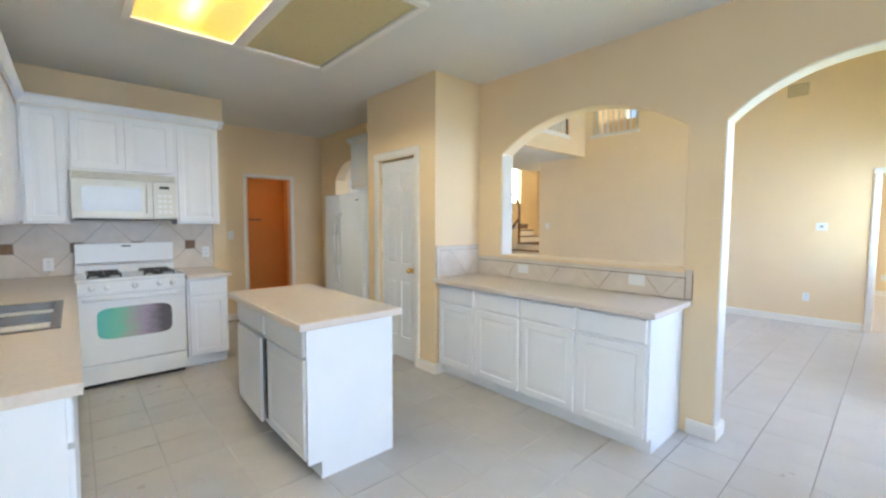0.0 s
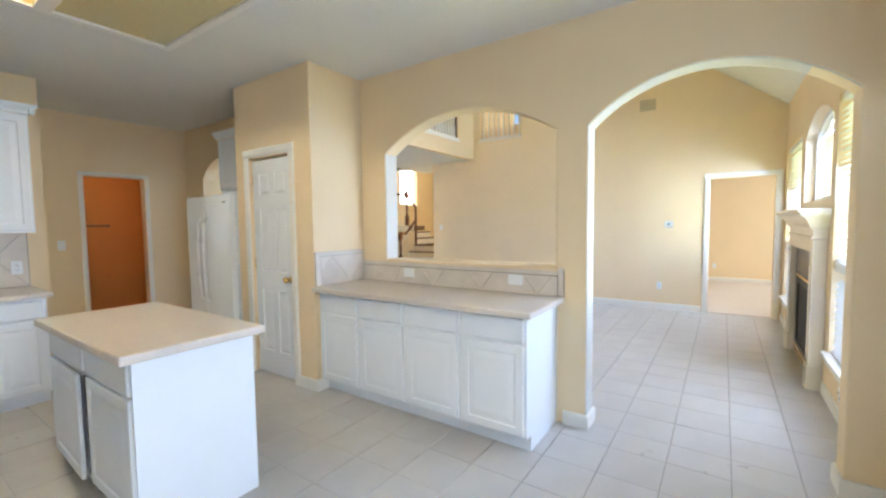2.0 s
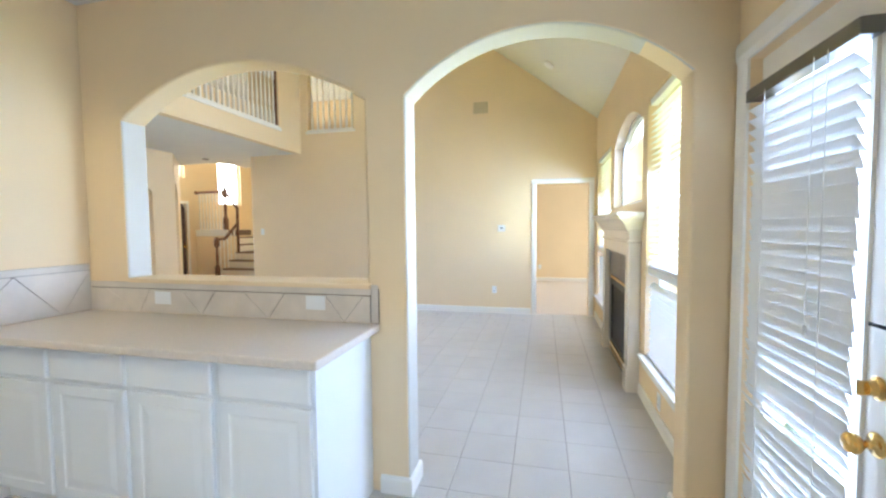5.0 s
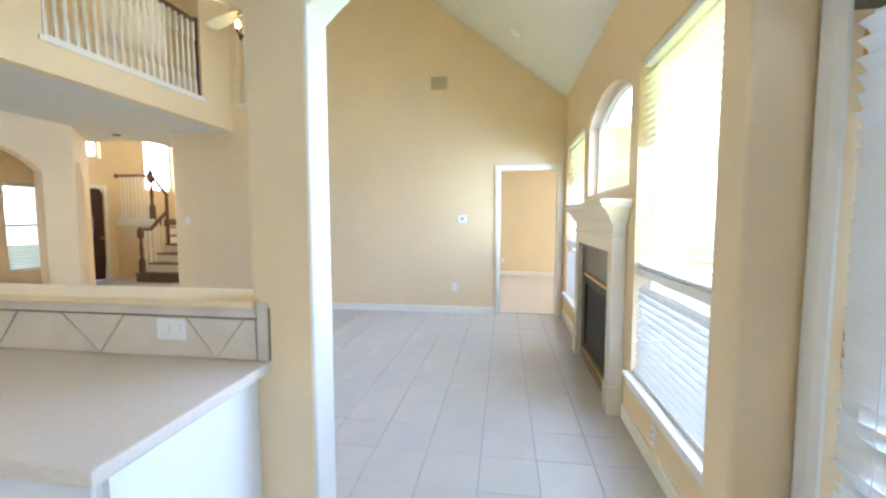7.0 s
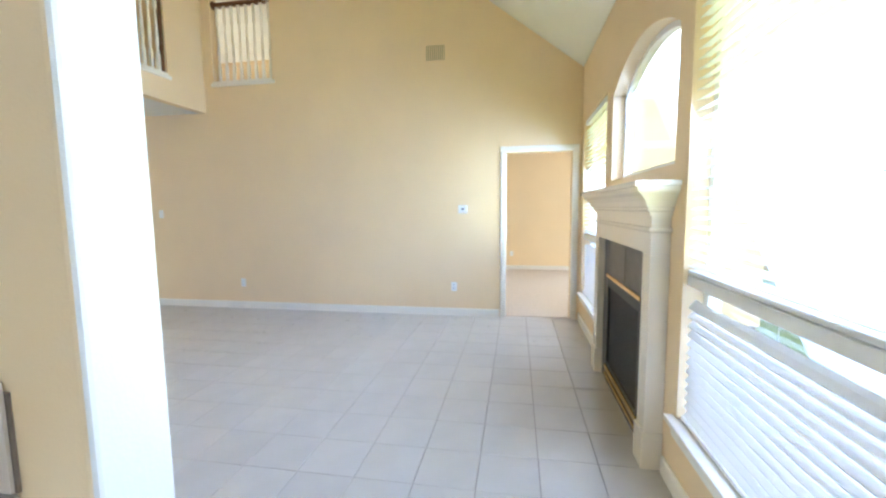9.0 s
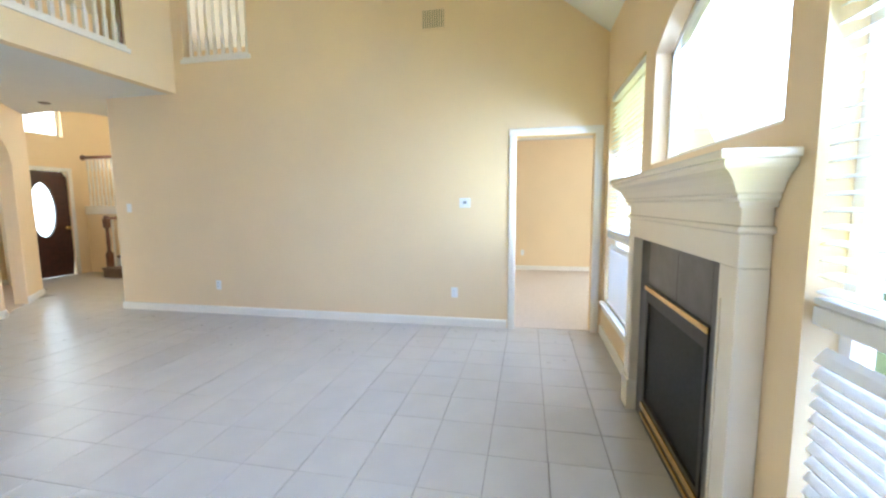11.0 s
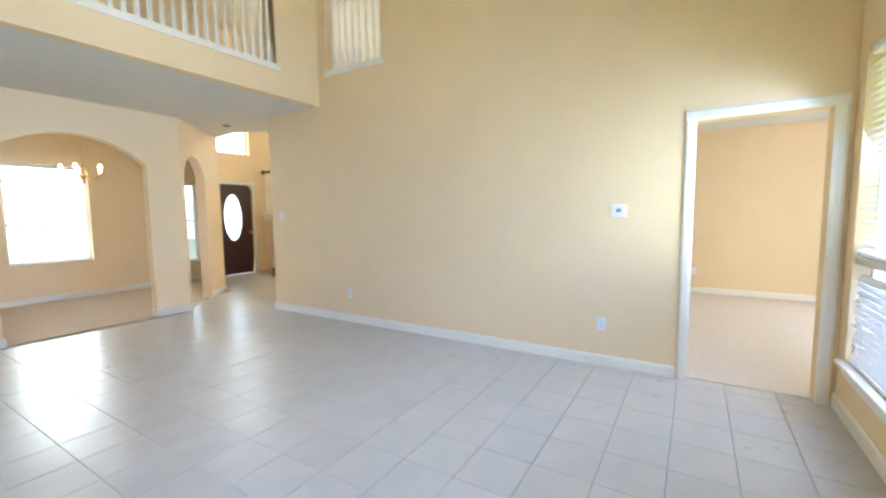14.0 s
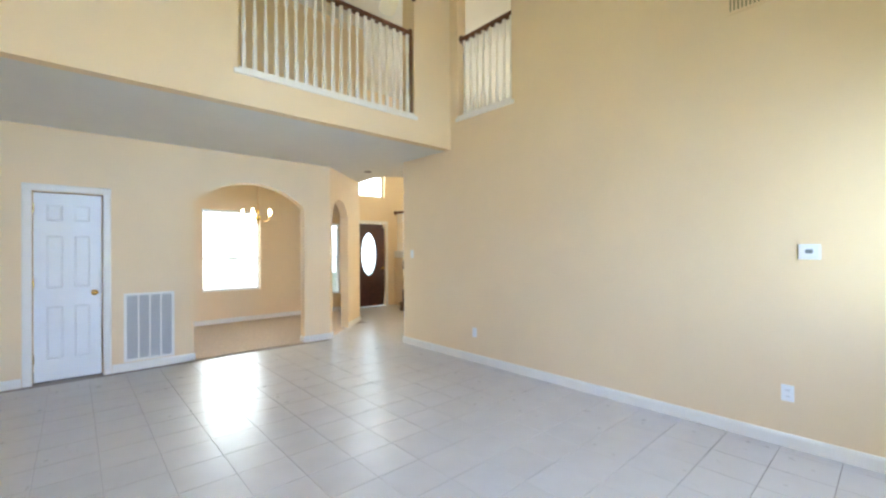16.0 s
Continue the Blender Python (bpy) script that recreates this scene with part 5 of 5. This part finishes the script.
part("half_newel", boxes((7.689, 8.9040, 3.066, 7.7045, 8.9640, 4.04), bevel=0.003), M_RAIL, lr, "dark wooden half newel")
bm = bmesh.new()
lathe(bm, [(0.001, 0), (0.05, 0), (0.055, 0.01), (0.05, 0.02), (0.001, 0.022)], (7.687, 8.9340, 4.07), (-1, 0, 0), 18)
part("rosette", bm, M_RAIL, lr)
nr = thing("stair_hall_railing", 8.386, 8.3, 3.14, "white turned balusters under a dark wooden handrail", "railing")
part("shoe_rail", boxes((8.296, 7.855, 3.1055, 8.466, 8.735, 3.131), bevel=0.004), M_TRIM, nr)
for i in range(8):
    baluster(nr, 8.386, 7.91 + i * 0.11, 3.131, 4.12, M_TRIM)
handrail(nr, (8.386, 7.855, 4.12), (8.386, 8.735, 4.12))
part("ledge_board", boxes((8.292, 7.82, 3.06, 8.3155, 8.765, 3.1045), bevel=0.003), M_TRIM, nr, "cream ledge board under the balusters")
bm = bmesh.new()
lathe(bm, [(0.001, 0), (0.05, 0), (0.055, 0.01), (0.05, 0.02), (0.001, 0.022)], (8.386, 8.735, 4.15), (0, -1, 0), 18)
part("rosette", bm, M_RAIL, nr)
# ---------- dining side ----------
gr = thing("return_air_grille", 5.275, DIN_Y, 0.5, "white louvred return air grille low on the wall", "vent")
G0, G1, GZ0, GZ1 = 5.025, 5.525, 0.105, 0.905
gy = DIN_Y - 0.012
part("frame", boxes((G0, gy, GZ0, G0 + 0.03, DIN_Y - 0.0005, GZ1), (G1 - 0.03, gy, GZ0, G1, DIN_Y - 0.0005, GZ1), (G0 + 0.03, gy, GZ0, G1 - 0.03, DIN_Y - 0.0005, GZ0 + 0.03), (G0 + 0.03, gy, GZ1 - 0.03, G1 - 0.03, DIN_Y - 0.0005, GZ1)), M_TRIM, gr)
part("backing", boxes((G0 + 0.03, DIN_Y - 0.003, GZ0 + 0.03, G1 - 0.03, DIN_Y - 0.0005, GZ1 - 0.03)), material("grey_filter", (0.30, 0.32, 0.34), 0.9), gr)
for k in range(3):
    x = G0 + 0.03 + (k + 1) * 0.11 - 0.008
    part("mullion", boxes((x, gy, GZ0 + 0.03, x + 0.016, DIN_Y - 0.0032, GZ1 - 0.03)), M_TRIM, gr)
for k in range(36):
    z = GZ0 + 0.036 + k * 0.0205
    bm = bmesh.new()
    v = [bm.verts.new(p) for p in ((G0 + 0.03, gy + 0.002, z + 0.009), (G1 - 0.03, gy + 0.002, z + 0.009), (G1 - 0.03, DIN_Y - 0.0035, z), (G0 + 0.03, DIN_Y - 0.0035, z))]
    w = [bm.verts.new(p.co + Vector((0, 0, 0.0015))) for p in v]
    bm.faces.new(v)
    bm.faces.new(list(reversed(w)))
    for i in range(4):
        bm.faces.new((v[i], v[(i + 1) % 4], w[(i + 1) % 4], w[i]))
    part("louvre", bm, M_TRIM, gr)

ch = thing("chandelier", 6.99, 12.4, 1.85, "brass chandelier with five small lit candle bulbs", "chandelier")
CX, CY, CZ = 6.99, 12.4, 1.97
bm = bmesh.new()
lathe(bm, [(0.002, -0.12), (0.02, -0.10), (0.012, -0.07), (0.04, -0.03), (0.05, 0.0), (0.03, 0.04), (0.012, 0.07), (0.02, 0.12), (0.008, 0.16), (0.004, 0.18)], (CX, CY, CZ), seg=18)
smooth(part("column", bm, M_BRASS, ch))
bm = bmesh.new()
rod(bm, (CX, CY, CZ + 0.18), (CX, CY, 2.72), 0.005, seg=6)
part("chain", bm, M_BRASS, ch)
bm = bmesh.new()
lathe(bm, [(0.01, -0.03), (0.05, -0.015), (0.06, 0.0)], (CX, CY, 2.7395), seg=18)
part("canopy", bm, M_BRASS, ch)
M_SHADE = glow("lit_candle_bulb", (1.0, 0.74, 0.36), 26.0)
for i in range(5):
    a = 2 * math.pi * i / 5 + 0.3
    dx, dy = math.cos(a), math.sin(a)
    bm = bmesh.new()
    pts = [(0.03, 0.0), (0.09, -0.05), (0.17, -0.05), (0.23, 0.0), (0.24, 0.03)]
    for (ra_, za), (rb_, zb) in zip(pts, pts[1:]):
        rod(bm, (CX + dx * ra_, CY + dy * ra_, CZ + za), (CX + dx * rb_, CY + dy * rb_, CZ + zb), 0.006, seg=8)
    lathe(bm, [(0.001, 0.0), (0.028, 0.004), (0.03, 0.01), (0.012, 0.014)], (CX + dx * 0.24, CY + dy * 0.24, CZ + 0.03), seg=12)
    arm = part("arm", bm, M_BRASS, ch)
    bm = bmesh.new()
    lathe(bm, [(0.011, 0.0), (0.011, 0.035), (0.016, 0.042), (0.024, 0.062), (0.022, 0.078), (0.012, 0.098), (0.002, 0.112)], (CX + dx * 0.24, CY + dy * 0.24, CZ + 0.045), seg=14)
    smooth(part("bulb", bm, M_SHADE, arm, "lit candle bulb"))

# ---------- stairs in the foyer ----------
M_TREAD = material("brown_carpet_tread", (0.20, 0.13, 0.09), 0.9, vary=0.2, scale=20, bump=0.5, bump_scale=300)
st = thing("staircase", 10.9, 12.1, 0, "staircase with brown carpeted treads and white balusters", "staircase")
RISE = 0.195
LZ = RISE * 7
steps = [(10.22 + 0.27 * i, 11.60, 10.22 + 0.27 * (i + 1), 12.655, RISE * (i + 1)) for i in range(3)]
steps.append((11.03, 11.60, 12.3, 12.655, RISE * 4))
steps += [(11.12, 12.66 + 0.25 * i, 12.3, 12.66 + 0.25 * (i + 1), RISE * (5 + i)) for i in range(2)]
for x0, y0, x1, y1, z in steps:
    part("riser", boxes((x0 + 0.002, y0, 0, x1, y1, z - 0.035)), M_TRIM if z > RISE * 1.5 else M_TREAD, st)
    part("tread", boxes((x0 - 0.02, y0 - 0.01, z - 0.0345, x1, y1 + 0.004, z), bevel=0.006), M_TREAD, st)
part("landing_wall", boxes((10.77, 12.665, 0, 11.11, FRONT_Y - 0.005, LZ - 0.16)), M_WALL, st, "peach wall under the landing")
part("landing", boxes((10.78, 12.665, LZ - 0.159, 11.11, 13.17, LZ), (10.78, 13.17, LZ - 0.159, 12.3, FRONT_Y - 0.005, LZ)), M_TREAD, st)
part("landing_edge", boxes((10.752, 12.645, LZ - 0.155, 10.7795, FRONT_Y - 0.005, LZ + 0.014)), M_TRIM, st, "white landing edge board")


def newel(parent, x, y, z0, h):
    bm = bmesh.new()
    box(bm, x - 0.045, y - 0.045, z0, x + 0.045, y + 0.045, z0 + h * 0.28, bevel=0.004)
    lathe(bm, [(0.042, h * 0.28), (0.046, h * 0.30), (0.028, h * 0.34), (0.038, h * 0.5), (0.026, h * 0.74), (0.042, h * 0.78)], (x, y, z0), seg=14)
    box(bm, x - 0.045, y - 0.045, z0 + h * 0.78, x + 0.045, y + 0.045, z0 + h * 0.96, bevel=0.004)
    lathe(bm, [(0.03, h * 0.96), (0.05, h * 0.97), (0.045, h), (0.02, h * 1.02)], (x, y, z0), seg=14)
    return part("newel_post", bm, M_RAIL, parent, "dark turned newel post")


sr = thing("stair_railing", 10.8, 12.7, 0, "dark wooden stair railing with white balusters", "railing")
newel(sr, 10.33, 12.60, RISE, 0.98)
newel(sr, 10.80, 12.72, LZ, 1.10)
part("corner_post", boxes((11.055, 12.575, RISE * 4, 11.105, 12.625, 1.97), bevel=0.004), M_RAIL, sr, "dark square corner post")
handrail(sr, (10.33, 12.60, 1.11), (10.60, 12.60, 1.11))
handrail(sr, (10.60, 12.60, 1.11), (11.06, 12.60, 1.50))
handrail(sr, (11.08, 12.60, 1.90), (10.80, 12.72, 2.34))
handrail(sr, (10.80, FRONT_Y - 0.005, 2.335), (10.80, 12.72, 2.335))
bm = bmesh.new()
lathe(bm, [(0.001, 0), (0.05, 0), (0.055, 0.01), (0.05, 0.02), (0.001, 0.022)], (10.80, FRONT_Y - 0.002, 2.365), (0, -1, 0), 18)
part("rosette", bm, M_RAIL, sr)
for i in range(8):
    baluster(sr, 10.80, 12.82 + i * 0.1, LZ, 2.335, M_TRIM)
for i in range(5):
    x = 10.44 + i * 0.125
    zt = RISE * min(4, 1 + int((x - 10.22) / 0.27))
    baluster(sr, x, 12.60, zt, 1.11 + max(0, x - 10.60) * 0.848, M_TRIM)


# ---------- backsplash tiles ----------
def prism_piece(name, pts, at, parent, mat, depth=0.008, joint=0.003):
    bm = bmesh.new()
    c = (sum(p[0] for p in pts) / len(pts), sum(p[1] for p in pts) / len(pts))
    q = []
    for u, z in pts:
        d = math.hypot(u - c[0], z - c[1])
        k = max(0.2, 1 - joint / max(d, 1e-4))
        q.append((c[0] + (u - c[0]) * k, c[1] + (z - c[1]) * k))
    back = [bm.verts.new(at(u, 0.002, z)) for u, z in q]
    front = [bm.verts.new(at(u, depth, z)) for u, z in q]
    bm.faces.new(front)
    bm.faces.new(list(reversed(back)))
    for i in range(len(q)):
        j = (i + 1) % len(q)
        bm.faces.new((back[i], back[j], front[j], front[i]))
    return part(name, bm, mat, parent)


def backing(name, r, label, mat=None):
    return structure(name, boxes(r), mat or M_GROUT, label, "backsplash")


back_stove = backing("trim_backsplash_stove", (0.004, 9.7035, 0.908, 1.80, 9.7095, 1.42), "cream tile backsplash with brown accents behind the stove")
at = lambda u, d, z: (u, 9.7035 - d, z)
P, Z0, Z1, ZM, A = 0.455, 0.912, 1.418, 1.165, 0.045
for k in range(-1, 4):
    a, b = 0.21 + k * P, 0.21 + (k + 1) * P
    m = (a + b) / 2

    def clip(pts):
        return [(min(1.795, max(0.006, u)), z) for u, z in pts]

    if a + A > 0.0 and a - A < 1.89:
        prism_piece("accent_tile", clip([(a - A, ZM - A), (a + A, ZM - A), (a + A, ZM + A), (a - A, ZM + A)]), at, back_stove, M_BROWN_TILE)
    if m < 1.9:
        prism_piece("tile", clip([(a + A, ZM - A), (m, Z0), (b - A, ZM - A), (b - A, ZM + A), (m, Z1), (a + A, ZM + A)]), at, back_stove, M_SPLASH)
    m0 = m - P
    if m0 < 1.89 and m > 0.02:
        prism_piece("tile", clip([(m0, Z1), (a - A, ZM + A), (a + A, ZM + A), (m, Z1)]), at, back_stove, M_SPLASH)
        prism_piece("tile", clip([(m0, Z0), (m, Z0), (a + A, ZM - A), (a - A, ZM - A)]), at, back_stove, M_SPLASH)
back_west = backing("trim_backsplash_west", (0.0005, 6.30, 0.908, 0.0065, 9.7, 1.42), "cream tile backsplash along the sink wall")
for k in range(8):
    y = 6.31 + k * 0.425
    prism_piece("tile", [(y, 0.912), (y + 0.42, 0.912), (y + 0.42, 1.416), (y, 1.416)], lambda u, d, z: (0.0065 + d, u, z), back_west, M_SPLASH)

# low backsplash with a zigzag of joints under the pass-through, and on the pantry's side
back_pass = backing("trim_backsplash_pass", (PX - 0.0065, 5.495, 0.9005, PX - 0.0005, 7.425, 1.081), "cream tile strip with a zigzag of dark joints", M_ZIG)
at2 = lambda u, d, z: (PX - 0.0065 - d, u, z)
zt, zb = 1.043, 0.9012
prism_piece("border_tile", [(5.537, 1.048), (7.42, 1.048), (7.42, 1.081), (5.537, 1.081)], at2, back_pass, M_SPLASH, joint=0.001)
zig = [5.58, 5.69, 5.80, 6.045, 6.15, 6.30, 6.495, 6.595, 6.725, 6.96, 7.04, 7.30]
last = None
for k in range(0, 12, 3):
    a, m, b = zig[k], zig[k + 1], zig[k + 2]
    prism_piece("tile", [(a, zt), (m, zb), (b, zt)], at2, back_pass, M_SPLASH, joint=0.004)
    if last:
        prism_piece("tile", [(last[0], zb), (m, zb), (a, zt), (last[1], zt)], at2, back_pass, M_SPLASH, joint=0.004)
    else:
        prism_piece("tile", [(5.54, zb), (m, zb), (a, zt), (5.54, zt)], at2, back_pass, M_SPLASH, joint=0.003)
    last = (m, b)
prism_piece("tile", [(last[0], zb), (7.423, zb), (7.423, zt), (last[1], zt)], at2, back_pass, M_SPLASH, joint=0.003)
prism_piece("end_tile", [(5.497, zb), (5.535, zb), (5.535, 1.105), (5.497, 1.105)], at2, back_pass, M_SPLASH, joint=0.003)
back_pantry = backing("trim_backsplash_pantry", (3.105, 7.4235, 0.9005, PX - 0.012, 7.4295, 1.19), "cream tile splash on the side of the pantry", M_ZIG)
at3 = lambda u, d, z: (u, 7.4235 - d, z)
for pts in ([(3.157, 1.15), (3.28, 1.15), (3.157, 1.02)], [(3.157, 0.902), (3.50, 0.902), (3.28, 1.15), (3.157, 1.02)],
            [(3.28, 1.15), (3.50, 0.902), (3.664, 1.15)], [(3.50, 0.902), (3.664, 0.902), (3.664, 1.15)]):
    prism_piece("tile", pts, at3, back_pantry, M_SPLASH, joint=0.0025)
prism_piece("border_tile", [(3.106, 1.189), (3.664, 1.189), (3.664, 1.152), (3.155, 1.152)], at3, back_pantry, M_SPLASH, joint=0.0015)
prism_piece("border_tile", [(3.106, 0.902), (3.155, 0.902), (3.155, 1.152), (3.106, 1.189)], at3, back_pantry, M_SPLASH, joint=0.0015)

# ---------- floor tiles ----------
bm = bmesh.new()
hx, hy = TILE / 2 - 0.0011, TILE / 2 - 0.0024
lo = [bm.verts.new((sx * hx, sy * hy, -0.006)) for sx, sy in ((-1, -1), (1, -1), (1, 1), (-1, 1))]
mi = [bm.verts.new((sx * hx, sy * hy, -0.0015)) for sx, sy in ((-1, -1), (1, -1), (1, 1), (-1, 1))]
hi = [bm.verts.new((sx * (hx - 0.0012), sy * (hy - 0.0016), 0)) for sx, sy in ((-1, -1), (1, -1), (1, 1), (-1, 1))]
for a, b in ((lo, mi), (mi, hi)):
    for i in range(4):
        bm.faces.new((a[i], a[(i + 1) % 4], b[(i + 1) % 4], b[i]))
bm.faces.new(hi)
tile_mesh = mesh_of("tile", bm, M_TILE)
verts, faces = [], []
base_v = [tuple(v.co) for v in tile_mesh.vertices]
base_f = [tuple(p.vertices) for p in tile_mesh.polygons]
TX, TX2, TY = 0.997, 3.769, 4.207
random.seed(3)


def tiled(x, y):
    if x < -0.1 or y < 3.75 or y > 13.7 or x > 13.4:
        return False
    if x < 3.84:
        return y < 10.95
    if x < 8.36:
        if y < DIN_Y:
            return True
        return (x - 7.62) > (y - DIN_Y) - 0.12 and x > 7.62
    return y > 9.87 and (y - 12.08) < (x - 8.82) * 2.1 + 0.15


columns = [(TX + (i + 0.5) * TILE, 1.0) for i in range(-4, 8)]
columns.append(((TX + 8 * TILE + TX2) / 2, (TX2 - TX - 8 * TILE) / TILE))
columns += [(TX2 + (i + 0.5) * TILE, 1.0) for i in range(0, 31)]
for x, wide in columns:
    for j in range(-2, 33):
        y = TY + (j + 0.5) * TILE
        if not tiled(x, y):
            continue
        if 1.0 < x < 7.4 and 3.8 < y < 8.3 and wide == 1.0:
            t = new("tile", tile_mesh)
            t.matrix_basis = pose(x, y, random.uniform(-0.0003, 0.0003), random.uniform(-0.05, 0.05), random.uniform(-0.05, 0.05), 180 * random.randrange(2))
            t.parent = floor
        else:
            k = len(verts)
            dz = random.uniform(-0.0003, 0.0003)
            verts += [(a * wide + x, b + y, c + dz) for a, b, c in base_v]
            faces += [tuple(v + k for v in f) for f in base_f]
me = bpy.data.meshes.new("far_tiles")
me.from_pydata(verts, [], faces)
me.materials.append(M_TILE)
rest = new("far_tiles", me)
rest.parent = floor
tagged(rest, kind="stuff")
structure("floor_carpet_bedroom", boxes((8.36, 2.0, -0.006, 12.4, 7.5, 0.008)), material("pale_bedroom_carpet", (0.70, 0.61, 0.53), 0.95, vary=0.06, scale=25, bump=0.2, bump_scale=350), "pale beige bedroom carpet", "carpet")
structure("floor_loft", boxes((3.84, 8.994, 3.02, 8.45, 11.3, 3.04)), M_CARPET, "tan loft carpet", "carpet")
structure("floor_upper_hall", boxes((8.44, 7.6, 2.9, 13.5, 9.84, 3.04)), M_CARPET, "tan upper hall carpet", "carpet")
